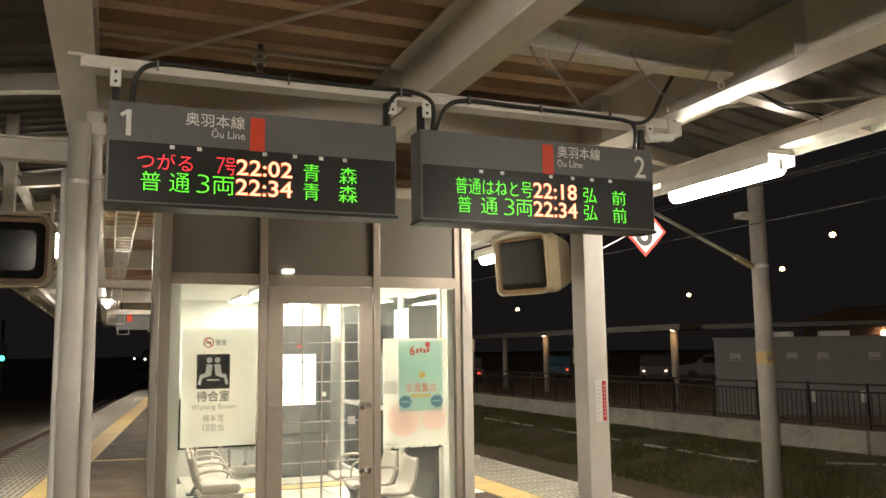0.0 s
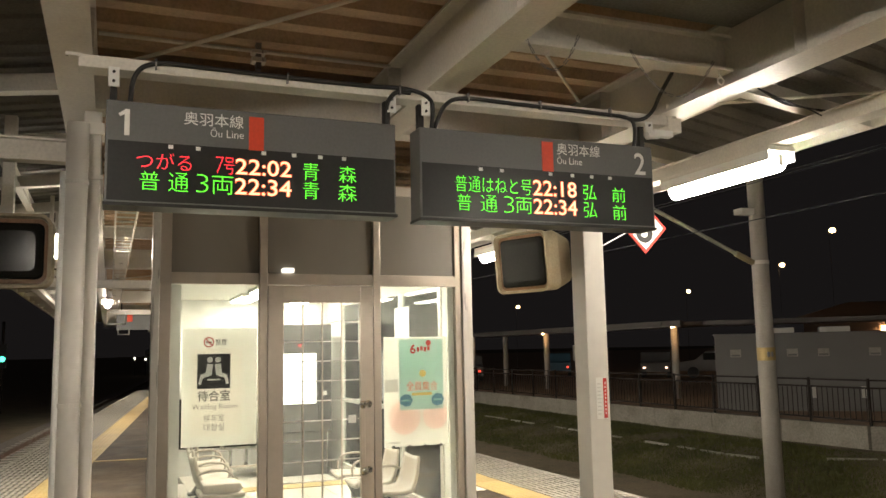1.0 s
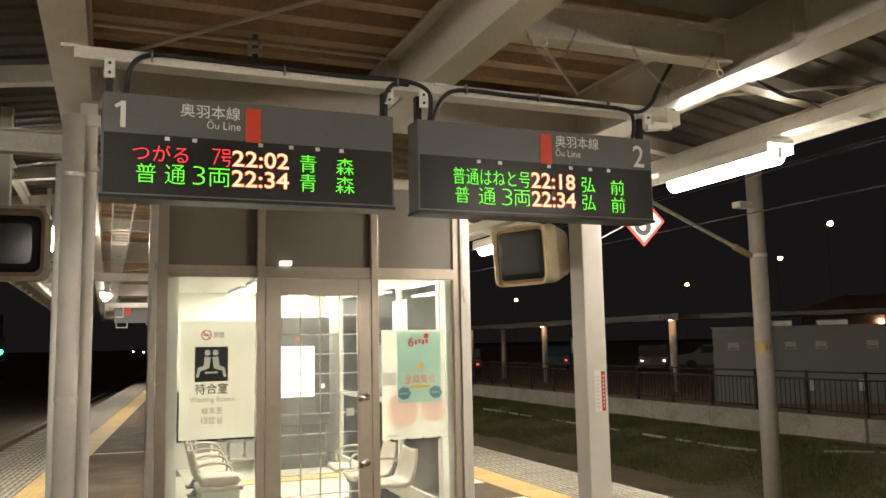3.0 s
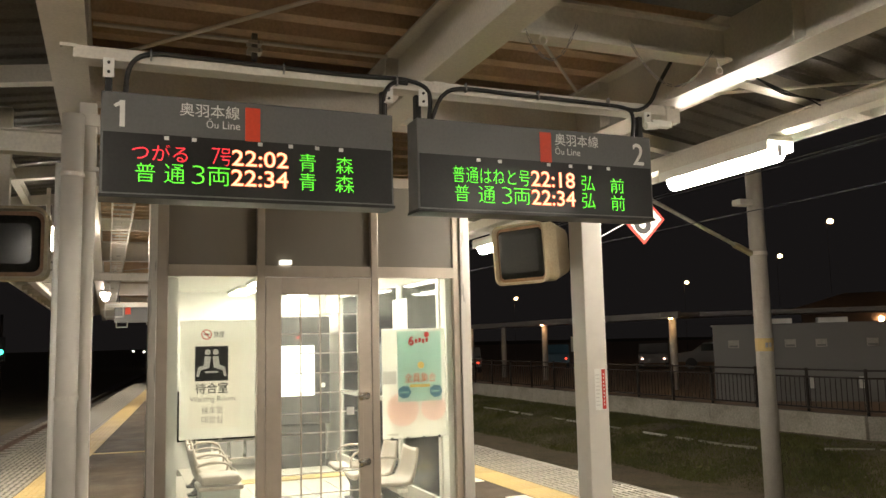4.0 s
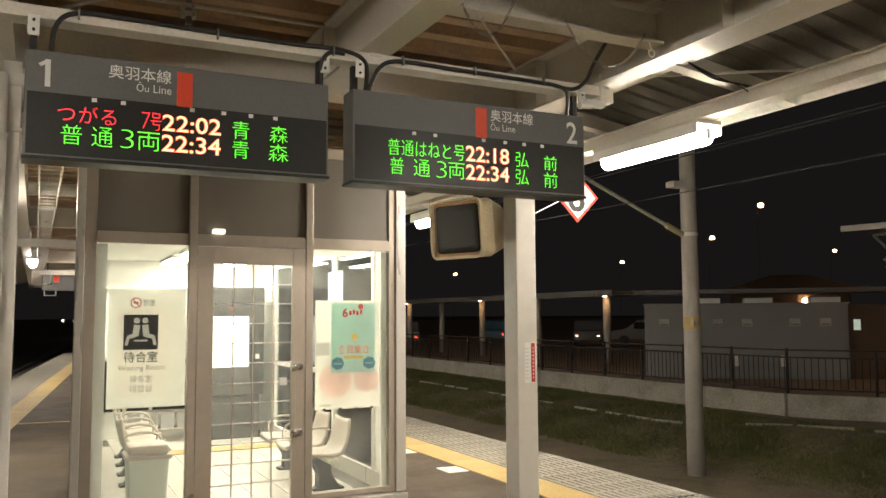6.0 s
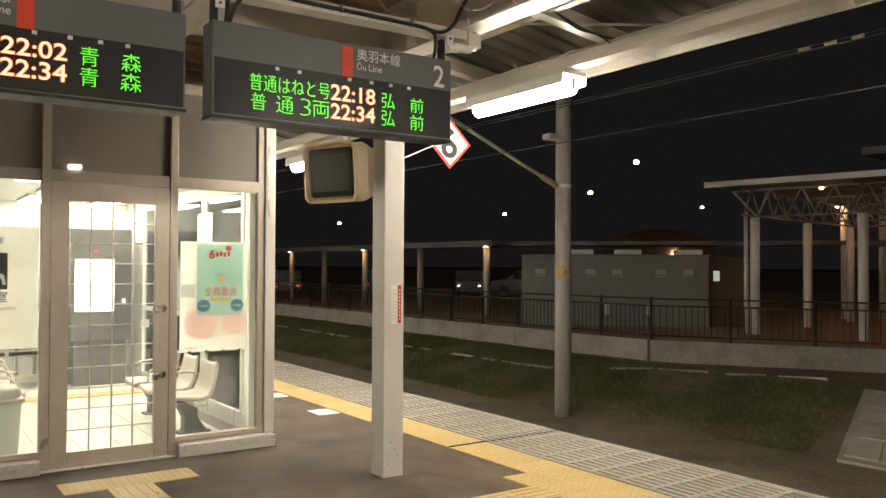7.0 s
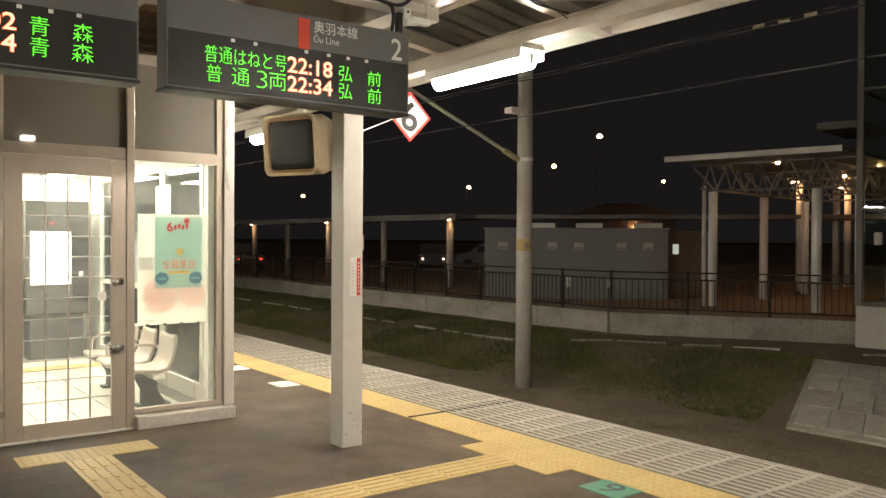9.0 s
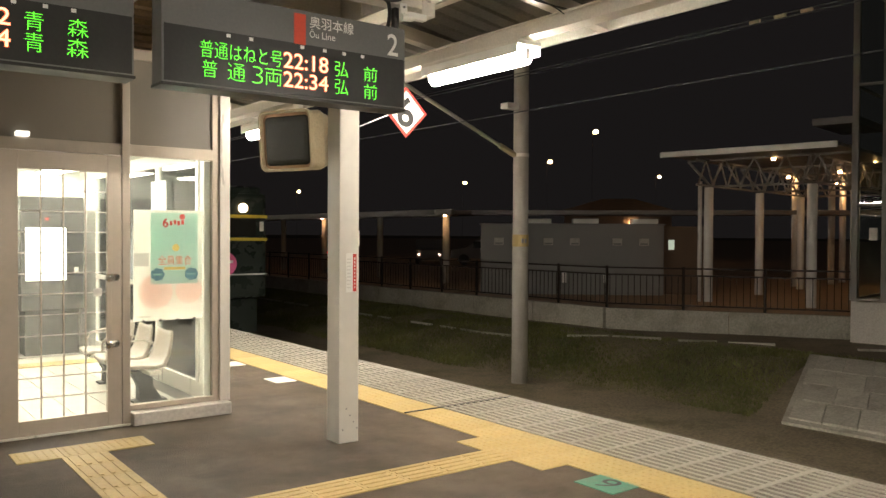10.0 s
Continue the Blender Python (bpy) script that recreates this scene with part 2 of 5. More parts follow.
def bar(bm, a, b, w, h):
    """A rectangular bar from a to b, w wide and h high."""
    a, b = Vector(a), Vector(b)
    d = b - a
    m = Matrix.Translation((a + b) / 2) @ d.to_track_quat("Y", "Z").to_matrix().to_4x4() @ Matrix.Diagonal((w, d.length, h, 1))
    bmesh.ops.create_cube(bm, size=1, matrix=m)
    return bm


def cable(name, pts, r, material, parent=None, label="", closed=False):
    """A round cable along smooth points, as a mesh."""
    bm = bmesh.new()
    P = [Vector(p) for p in pts]
    fine = []
    for i in range(len(P) - 1):
        p0, p1, p2, p3 = P[max(i - 1, 0)], P[i], P[i + 1], P[min(i + 2, len(P) - 1)]
        for k in range(6):
            t = k / 6
            fine.append(0.5 * ((2 * p1) + (p2 - p0) * t + (2 * p0 - 5 * p1 + 4 * p2 - p3) * t * t + (3 * p1 - p0 - 3 * p2 + p3) * t ** 3))
    fine.append(P[-1])
    rings = []
    for i, p in enumerate(fine):
        d = (fine[min(i + 1, len(fine) - 1)] - fine[max(i - 1, 0)]).normalized()
        q = d.to_track_quat("Z", "Y")
        rings.append([bm.verts.new(p + q @ Vector((math.cos(a) * r, math.sin(a) * r, 0))) for a in (k * math.tau / 7 for k in range(7))])
    for a, b in zip(rings, rings[1:]):
        for k in range(7):
            bm.faces.new((a[k], a[(k + 1) % 7], b[(k + 1) % 7], b[k]))
    return part(name, bm, material, parent, label, smooth=True)


def prism(pts, z0, z1, bm=None):
    """A prism over a plan polygon."""
    bm = bm or bmesh.new()
    lo = [bm.verts.new((x, y, z0)) for x, y in pts]
    hi = [bm.verts.new((x, y, z1)) for x, y in pts]
    bm.faces.new(lo)
    bm.faces.new(hi)
    for i in range(len(pts)):
        j = (i + 1) % len(pts)
        bm.faces.new((lo[i], lo[j], hi[j], hi[i]))
    return bm


def text(name, body, box, y, material, parent, m=None, depth=0.001, bold=0.0):
    """Lettering that fills box (x0, x1, z0, z1) on the plane y, facing -y; or, with m, on the plane m."""
    cu = bpy.data.curves.new(name, "FONT")
    cu.body, cu.extrude, cu.offset, cu.resolution_u = body, 0.0, bold, 3
    tmp = new(name, cu)
    bpy.context.view_layer.update()
    me = bpy.data.meshes.new_from_object(tmp.evaluated_get(bpy.context.evaluated_depsgraph_get()))
    bpy.data.objects.remove(tmp)
    me.name = name
    c = np.empty(len(me.vertices) * 3)
    me.vertices.foreach_get("co", c)
    c = c.reshape(-1, 3)
    lo, hi = c.min(0), c.max(0)
    x0, x1, z0, z1 = box
    u = x0 + (c[:, 0] - lo[0]) / (hi[0] - lo[0]) * (x1 - x0)
    v = z0 + (c[:, 1] - lo[1]) / (hi[1] - lo[1]) * (z1 - z0)
    c[:, 0], c[:, 1], c[:, 2] = u, y, v
    me.vertices.foreach_set("co", c.ravel())
    me.materials.clear()
    me.materials.append(material)
    me.update()
    ob = new(name, me)
    ob.parent = parent
    if m is not None:
        ob.matrix_basis = m
    return ob


def disc(x, y, z, r, t=0.002, n=28, bm=None):
    """A thin disc facing -y."""
    return rod(bm or bmesh.new(), (x, y, z), (x, y + t, z), r, n=n)


# ---- large structure ----
def left_edge(y):
    return -2.775 + 0.0977 * y


RIGHT_EDGE, FAR_END = 5.28, 41.0
LEAN = math.degrees(math.atan(0.0977))

platform = tagged(part("platform", prism([(left_edge(-7), -7), (RIGHT_EDGE, -7), (RIGHT_EDGE, FAR_END), (left_edge(FAR_END), FAR_END)], -1.12, 0.0), ASPH),
                  "dark worn asphalt station platform with pale edges", "platform", kind="structure")
part("expansion_joint", bar(bmesh.new(), (2.6, 13.6, 0.003), (left_edge(14) + 1.24, 13.95, 0.003), 0.10, 0.006), YELLOW, platform, "thin yellow joint strip")
part("expansion_joint", bar(bmesh.new(), (0.75, 26.0, 0.002), (-0.85, 6.0, 0.002), 0.02, 0.004), LINE, platform, "faint white seam")


def ground_height(x, y):
    toe = 9.9 + max(0.0, (13 - y)) * 0.11
    if x < toe:
        return -1.1
    if x < toe + 3.6:
        k = (x - toe) / 3.6
        return -1.1 + 0.45 * k * k * (3 - 2 * k)
    return -0.65


xs = [-600, -200, -60, -20, -10, -6, -3, 3, 5.2, 7] + [8 + 0.3 * i for i in range(26)] + [17, 20, 30, 60, 200, 800]
ys = [-300, -60, -15, -6, -2] + [0.6 * i for i in range(60)] + [40, 50, 80, 150, 400, 1500]
bm = bmesh.new()
grid = [[bm.verts.new((x, y, ground_height(x, y) + (0.05 * noise.noise((x * 0.8, y * 0.8, 0)) if 8 < x < 16 and -2 < y < 40 else 0))) for y in ys] for x in xs]
for a, b in zip(grid, grid[1:]):
    for j in range(len(ys) - 1):
        bm.faces.new((a[j], b[j], b[j + 1], a[j + 1]))
ground = tagged(part("ground", bm, SOIL, smooth=True), "dark trackside soil and rough grass bank", "ground", kind="structure")

# ballast and rails of both tracks
for cx, lean in ((7.0, 0.0), (left_edge(0) - 1.7, -LEAN)):
    m = pose(cx, 0, 0, 0, 0, lean)
    bed = tagged(part("track_bed", prism([(-1.5, -20), (1.5, -20), (1.5, 160), (-1.5, 160)], -1.12, -1.06), BALLAST), "grey ballast bed under the rails", "track bed", kind="structure")
    bed.matrix_basis = m
    for rx in (-0.53, 0.53):
        part("rail", B((rx - 0.035, rx + 0.035, -20, 160, -0.96, -0.91), (rx - 0.01, rx + 0.01, -20, 160, -1.05, -0.96), (rx - 0.06, rx + 0.06, -20, 160, -1.06, -1.04)), RAILM, bed)
    part("sleepers", B(*[(-1.0, 1.0, y * 0.62 - 0.1, y * 0.62 + 0.1, -1.065, -1.035) for y in range(-15, 90)]), CONC, bed)["kind"] = "stuff"


# ---- canopy ----
def h_beam(bm, axis, c, lo, hi, z0, z1, w=0.18, t=0.016):
    a, b = c - w / 2, c + w / 2
    for p in ((a, b, z0, z0 + t), (a, b, z1 - t, z1), (c - 0.006, c + 0.006, z0 + t, z1 - t)):
        box = (p[0], p[1], lo, hi, p[2], p[3]) if axis == "y" else (lo, hi, p[0], p[1], p[2], p[3])
        B(box, bm=bm)
    return bm


canopy = thing("platform_canopy", "cream-painted steel platform canopy with ribbed brown deck", "canopy", kind="structure")
ROWS = (-5.6, 1.06, 5.07, 14.4, 23.7, 33.0, 41.5)
for cx in (-0.2, 1.64, 3.17):
    bm = h_beam(bmesh.new(), "y", cx, -7, 44, 3.0, 3.36)
    for y in [-6 + 1.72 * k + (0.35 if cx > 1 else 0) for k in range(29)]:
        B((cx - 0.085, cx + 0.085, y - 0.006, y + 0.006, 3.016, 3.344), bm=bm)
    part("long_beam", bm, STEEL, canopy)
for y in ROWS:
    part("cross_girder", h_beam(bmesh.new(), "x", y + 0.02, -0.2, 3.17, 3.02, 3.34, 0.16), STEEL, canopy)
for k in range(-1, 6):
    y = 3.43 + 9.0 * k
    part("short_cross_beam", h_beam(bmesh.new(), "x", y, 1.73, 3.08, 3.06, 3.26, 0.12), STEEL, canopy)
    part("short_cross_beam", h_beam(bmesh.new(), "x", y - 0.9, -0.11, 1.55, 3.14, 3.30, 0.08), STEEL, canopy)


def deck_strip(x0, x1, z0, z1, y0, y1, pitch, drop):
    """Ribbed deck: ribs run across the platform."""
    bm = bmesh.new()
    prof = []
    y = y0
    while y < y1:
        prof += [(y, 0), (y + pitch * 0.45, 0), (y + pitch * 0.55, -drop), (y + pitch * 0.9, -drop)]
        y += pitch
    lo = [(bm.verts.new((x0, py, z0 + dz)), bm.verts.new((x1, py, z1 + dz))) for py, dz in prof]
    up = [(bm.verts.new((x0, py, z0 + 0.03 + dz)), bm.verts.new((x1, py, z1 + 0.03 + dz))) for py, dz in prof]
    for i in range(len(prof) - 1):
        bm.faces.new((lo[i][0], lo[i][1], lo[i + 1][1], lo[i + 1][0]))
        bm.faces.new((up[i][0], up[i][1], up[i + 1][1], up[i + 1][0]))
    return bm


ceiling = tagged(part("ceiling", deck_strip(-0.3, 3.28, 3.53, 3.53, -7, 44, 0.30, 0.155), DECK), "brown ribbed steel roof deck, dusty", "ceiling", kind="structure")
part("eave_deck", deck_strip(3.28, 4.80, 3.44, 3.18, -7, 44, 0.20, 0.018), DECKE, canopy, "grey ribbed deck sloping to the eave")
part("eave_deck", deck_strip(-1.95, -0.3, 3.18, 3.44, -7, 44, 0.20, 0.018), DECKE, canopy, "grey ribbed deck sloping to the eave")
part("roof_panel", B((1.74, 3.08, -7, 3.36, 3.30, 3.33)), DECKD, canopy, "flat dark roof panel")
for x0, x1 in ((4.79, 4.83), (-1.98, -1.94)):
    part("fascia", B((x0, x1, -7, 44, 3.05, 3.22), bevel=0.004), STEEL, canopy)
for x in (4.29, -1.45):
    part("lamp_rail", B((x - 0.07, x + 0.07, -7, 44, 2.97, 3.06), (x - 0.09, x + 0.09, -7, 44, 3.06, 3.07)), STEEL, canopy)
for x in (3.75, -0.85):
    part("purlin", h_beam(bmesh.new(), "y", x, -7, 44, 3.20, 3.30, 0.07, 0.008), STEEL, canopy)
for k in range(34):
    y = -6.5 + 1.5 * k
    part("rafter", bar(bar(bmesh.new(), (3.2, y, 3.32), (4.8, y, 3.10), 0.07, 0.10), (3.2, y, 3.26), (4.8, y, 3.05), 0.10, 0.012), STEEL, canopy)
    part("rafter", bar(bar(bmesh.new(), (-0.25, y, 3.32), (-1.94, y, 3.10), 0.07, 0.10), (-0.25, y, 3.26), (-1.94, y, 3.05), 0.10, 0.012), STEEL, canopy)
for k in range(-1, 6):
    y = 3.5 + 7.4 * k
    part("brace_rod", rod(bmesh.new(), (-0.1, y + 1.65, 3.30), (1.5, y - 0.25, 3.34), 0.012), STEEL, canopy)
    part("brace_rod", rod(bmesh.new(), (3.3, y + 1.2, 3.24), (4.7, y - 0.3, 3.10), 0.010), STEEL, canopy)
    part("brace_rod", rod(bmesh.new(), (1.75, y - 0.1, 3.28), (3.0, y + 1.3, 3.30), 0.010), STEEL, canopy)

# pillars
for y in ROWS:
    p = thing("platform_pillar", "pale painted square steel pillar standing on the platform", "pillar", "canopy pillars", pose(3.183, y, 0))
    part("shaft", B((-0.0825, 0.0825, -0.088, 0.088, 0.0, 3.0), bevel=0.008), PILLAR, p)
    part("cap_plate", B((-0.11, 0.11, -0.11, 0.11, 2.985, 3.0)), STEEL, p)
    if abs(y - 5.07) < 0.01:
        part("notice", B((-0.026, 0.060, -0.0905, -0.088, 1.10, 1.385)), PAPER, p, "narrow white and red notice sticker")
        part("notice_band", B((0.030, 0.059, -0.0925, -0.0905, 1.105, 1.38)), REDP, p)
        for k in range(9):
            z = 1.13 + 0.026 * k
            part("text_bar", B((0.041, 0.048, -0.0935, -0.0925, z, z + 0.014)), PAPER, p)
            part("text_bar", B((-0.020, 0.012, -0.0915, -0.0905, z, z + 0.008)), CARD, p)
        for k in range(5):
            part("chip", disc(-0.05 + 0.03 * k, -0.0895, 0.10 + 0.05 * (k * 7 % 4), 0.006, 0.002, 8), GREYINK, p)
    if y < 4:
        continue
    q = thing("platform_pillar", "painted steel pillar with a round drain pipe strapped to it", "pillar", "canopy pillars", pose(-0.15 + 0.0977 * (y - 5.07), y, 0))
    part("eave_girder", h_beam(bmesh.new(), "x", 0.0, -1.75, -0.03, 2.70, 2.83, 0.10, 0.010), STEEL, q)
    part("collar", B((-0.035, 0.09, -0.095, 0.095, 2.60, 2.625), (-0.035, 0.09, -0.095, 0.095, 2.86, 2.93), bevel=0.004), PILLAR, q)
    part("shaft", B((-0.02, 0.075, -0.08, 0.08, 0.0, 3.0), bevel=0.008), PILLAR, q)
    part("drain_pipe", rod(bmesh.new(), (-0.045, -0.15, 0), (-0.045, -0.15, 2.9), 0.058, n=24), PILLAR, q, smooth=True)
    # white here stands in for the bright lamp light along the conduit
    part("conduit", rod(bmesh.new(), (-0.112, -0.16, 0), (-0.112, -0.16, 2.62), 0.017, n=12), WHITE, q, smooth=True)
    for z in (1.33, 2.55):
        part("pipe_strap", rod(bmesh.new(), (-0.045, -0.15, z), (-0.045, -0.15, z + 0.022), 0.064, n=24), ALUP, q)


# ---- fluorescent lamps ----
def tube_lamp(m):
    t = thing("fluorescent_lamp", "white fluorescent batten lamp with bare lit tube under the canopy", "lamp", "canopy lamps", m)
    part("housing", B((-0.115, 0.115, -0.61, 0.61, 0.072, 0.11), bevel=0.01), STEEL, t)
    # side skirts added to hold tube light off the beams and rafters
    part("light_skirt", B((-0.118, -0.112, -0.60, 0.60, 0.006, 0.078), (0.112, 0.118, -0.60, 0.60, 0.006, 0.078)), WHITE, t)
    for s in (-1, 1):
        part("socket", B((-0.022, 0.022, s * 0.58 - 0.015, s * 0.58 + 0.015, -0.03, 0.055), bevel=0.005), WHITE, t)
        part("hanger", rod(bmesh.new(), (0, s * 0.45, 0.11), (0, s * 0.45, 0.125), 0.012), STEEL, t)
    # radius widened so that the tube's shape takes in its glare
    part("tube", rod(bmesh.new(), (0, -0.565, 0), (0, 0.565, 0), 0.066, n=18), TUBEM, t, "glowing fluorescent tube, thickened for its glare", smooth=True)
    return t


lamp = tube_lamp(pose(4.29, 4.88, 2.85))
# -4.6 and -0.3 are unseen lamps, added to light surfaces facing the camera
for y in (-4.6, -0.3, 13.68, 18.08, 22.48, 26.88, 31.28, 35.68):
    copy_thing(lamp, pose(4.29, y, 2.85))
copy_thing(lamp, pose(4.23, 8.50, 2.71))
part("lamp_hanger", B((4.28, 4.30, 8.05, 8.07, 2.82, 2.975), (4.28, 4.30, 8.93, 8.95, 2.82, 2.975)), STEEL, canopy)
# the first two are out of view, added to brighten the canopy and girders
for y in (-3.5, 0.9, 10.3, 21.5, 32.7):
    x = -1.45 if y < 5 else -0.626 + 0.0488 * (y - 10.3)
    copy_thing(lamp, pose(x, y, 2.85))
    if y > 5:
        part("lamp_hanger", B((x - 0.02, x + 0.02, y - 0.5, y - 0.46, 2.95, 3.36), (x - 0.02, x + 0.02, y + 0.46, y + 0.5, 2.95, 3.36)), STEEL, canopy)

# ---- waiting room ----
FY = 6.52
room = thing("waiting_room", "glazed waiting room with bronze aluminium frames on the platform", "waiting room", kind="structure")
part("corner_post", B((0.28, 0.34, FY - 0.03, FY + 0.05, 0.06, 2.98), bevel=0.008), ALUP, room)
part("corner_post", B((0.34, 0.42, FY - 0.01, FY + 0.05, 0.06, 2.98), bevel=0.004), ALU, room)
part("corner_post", B((2.81, 2.90, FY - 0.03, FY + 0.06, 0.10, 2.98), bevel=0.008), ALUP, room)
part("corner_post", B((2.75, 2.808, FY - 0.01, FY + 0.05, 0.10, 2.98), bevel=0.004), ALU, room)
for x in (1.08, 2.01):
    part("mullion", B((x, x + 0.062, FY - 0.03, FY + 0.05, 0.0, 2.98), bevel=0.005), ALU, room)
for x0, x1 in ((0.42, 1.08), (1.142, 2.01), (2.072, 2.75)):
    part("transom", B((x0, x1, FY - 0.02, FY + 0.04, 2.135, 2.225), bevel=0.004), ALU, room)
    part("upper_panel", B((x0, x1, FY + 0.01, FY + 0.02, 2.225, 2.90)), FROST, room, "dark smoked upper panel")
    part("head_rail", B((x0, x1, FY - 0.02, FY + 0.04, 2.90, 2.98)), ALU, room)
for x0, x1 in ((0.42, 1.08), (2.072, 2.75)):
    part("sill", B((x0, x1, FY - 0.02, FY + 0.04, 0.11, 0.15)), ALU, room)
    pane = part("pane", B((x0, x1, FY + 0.008, FY + 0.014, 0.15, 2.135)), GLASSH, room)
    pane.visible_shadow = False
part("plinth", B((0.27, 1.08, FY - 0.12, FY + 0.10, 0.0, 0.10), bevel=0.008), CONC, room)
part("plinth", B((2.072, 2.88, FY - 0.12, FY + 0.10, 0.0, 0.10), bevel=0.008), CONC, room)
part("jamb_panel", B((0.42, 0.50, FY + 0.05, FY + 0.09, 0.11, 2.13)), INTW, room)
part("jamb_panel", B((2.70, 2.77, FY + 0.05, FY + 0.09, 0.11, 2.13)), INTW, room)
# side and end walls
part("side_wall", prism([(0.30, FY + 0.05), (0.34, FY + 0.05), (0.62, 11.5), (0.58, 11.5)], 0.0, 0.20), ALUP, room)
part("side_wall", prism([(0.30, FY + 0.05), (0.34, FY + 0.05), (0.62, 11.5), (0.58, 11.5)], 2.2, 2.98), INTW, room)
for y in (7.9, 9.2, 10.5):
    part("side_post", B((0.30 + (y - 6.57) * 0.057, 0.37 + (y - 6.57) * 0.057, y, y + 0.06, 0.20, 2.2)), ALUP, room)
pane = part("pane", prism([(0.32, FY + 0.06), (0.325, FY + 0.06), (0.605, 11.5), (0.60, 11.5)], 0.20, 2.2), GLASSD, room)
pane.visible_shadow = False
part("side_wall", B((2.87, 2.92, FY + 0.06, 11.5, 0.0, 0.16)), ALUP, room)
part("side_wall", B((2.87, 2.92, FY + 0.06, 11.5, 2.2, 2.98)), INTW, room)
for y in (7.15, 8.3, 9.5, 10.7):
    part("side_post", B((2.865, 2.925, y, y + 0.07, 0.16, 2.2)), ALUP, room)
for y0, y1 in ((7.22, 8.3), (8.37, 9.5), (9.57, 10.7)):
    pane = part("pane", B((2.892, 2.898, y0, y1, 0.16, 2.2)), GLASSD, room)
    pane.visible_shadow = False
for y0, y1 in ((FY + 0.06, 7.15), (10.77, 11.5)):
    part("wall_panel", B((2.88, 2.91, y0, y1, 0.16, 2.2)), INTW, room)
for y0, y1 in ((7.22, 8.3), (8.37, 9.5), (9.57, 10.7)):
    part("mid_rail", B((2.87, 2.92, y0, y1, 0.95, 1.0)), ALUP, room)
part("end_wall", B((0.6, 2.9, 11.5, 11.58, 0.0, 2.98)), INTW, room)
part("low_window", B((0.72, 2.80, 11.488, 11.5, 0.36, 1.02)), SCREEN, room, "dark low window in the end wall")
part("window_rail", B((0.72, 2.80, 11.47, 11.488, 0.32, 0.36), (0.72, 2.80, 11.47, 11.488, 1.02, 1.06), (1.40, 1.44, 11.47, 11.488, 0.36, 1.02), (2.10, 2.14, 11.47, 11.488, 0.36, 1.02)), ALUP, room)
room_ceiling = tagged(part("ceiling", prism([(0.35, FY + 0.06), (2.87, FY + 0.06), (2.87, 11.5), (0.63, 11.5)], 2.33, 2.37), INTW), "white waiting room ceiling", "ceiling", kind="structure")
part("roof", prism([(0.30, FY + 0.05), (2.93, FY + 0.05), (2.93, 11.58), (0.58, 11.58)], 2.94, 2.985), DECKD, room)
room_floor = tagged(part("floor", prism([(0.34, FY + 0.06), (2.87, FY + 0.06), (2.87, 11.5), (0.62, 11.5)], 0.001, 0.008), GAP), "pale tiled waiting room floor", "floor", kind="structure")
tile_me = None
for i in range(8):
    for j in range(15):
        x, y = 0.44 + 0.3 * i, FY + 0.24 + 0.33 * j
        if x - 0.15 < 0.33 + (y + 0.17 - FY) * 0.057 or y > 11.4:
            continue
        if tile_me is None:
            t = part("tile", B((-0.147, 0.147, -0.162, 0.162, 0.0, 0.006)), INTF, room_floor)
            tile_me = t.data
        else:
            t = new("tile", tile_me)
            t.parent = room_floor
        t.location = (x, y, 0.008)
for k in range(5):
    part("guide_tile", B((1.3 + 0.3 * k, 1.595 + 0.3 * k, 9.85, 10.15, 0.014, 0.022)), YELLOW, room_floor, "yellow tactile strip")
for x, y in ((1.2, 7.6), (2.2, 7.6), (1.60, 9.1), (2.42, 9.1), (1.60, 10.7), (2.42, 10.85)):
    l = thing("ceiling_light", "bright white fluorescent ceiling panel in the waiting room", "lamp", "room lights", pose(x, y, 2.29))
    part("housing", B((-0.13, 0.13, -0.55, 0.55, 0.0, 0.04), bevel=0.005), INTW, l)
    part("diffuser", B((-0.11, 0.11, -0.52, 0.52, -0.022, 0.0), bevel=0.008), ROOML, l, "glowing diffuser")

# door
door = thing("glazed_door", "bronze framed glass door with wire grid, closed", "door", kind="structure")
D0, D1 = 1.146, 2.006
part("stile", B((D0, 1.27, FY - 0.025, FY + 0.03, 0.01, 2.13), bevel=0.004), ALU, door)
part("stile", B((1.900, D1, FY - 0.025, FY + 0.03, 0.01, 2.13), bevel=0.004), ALU, door)
part("top_rail", B((1.27, 1.90, FY - 0.025, FY + 0.03, 1.995, 2.13), bevel=0.004), ALU, door)
part("bottom_rail", B((1.27, 1.90, FY - 0.025, FY + 0.03, 0.01, 0.125), bevel=0.004), ALU, door)
part("threshold", B((D0 - 0.06, D1 + 0.06, FY - 0.06, FY + 0.05, 0.0, 0.012)), ALUP, door)
pane = part("pane", B((1.27, 1.90, FY + 0.005, FY + 0.011, 0.125, 1.995)), GLASSH, door)
pane.visible_shadow = False
for k in range(1, 4):
    x = 1.27 + 0.63 * k / 4
    part("grid_bar", B((x - 0.005, x + 0.005, FY - 0.006, FY + 0.004, 0.125, 1.995)), ALU, door)
for k in range(1, 12):
    z = 0.125 + 1.87 * k / 12
    part("grid_bar", B((1.27, 1.90, FY - 0.005, FY + 0.003, z - 0.004, z + 0.004)), ALUP, door)
hd = part("handle", B((1.872, 1.914, FY - 0.095, FY - 0.070, 0.64, 1.19), bevel=0.008), ALU, door, "long bronze pull handle with chrome ends")
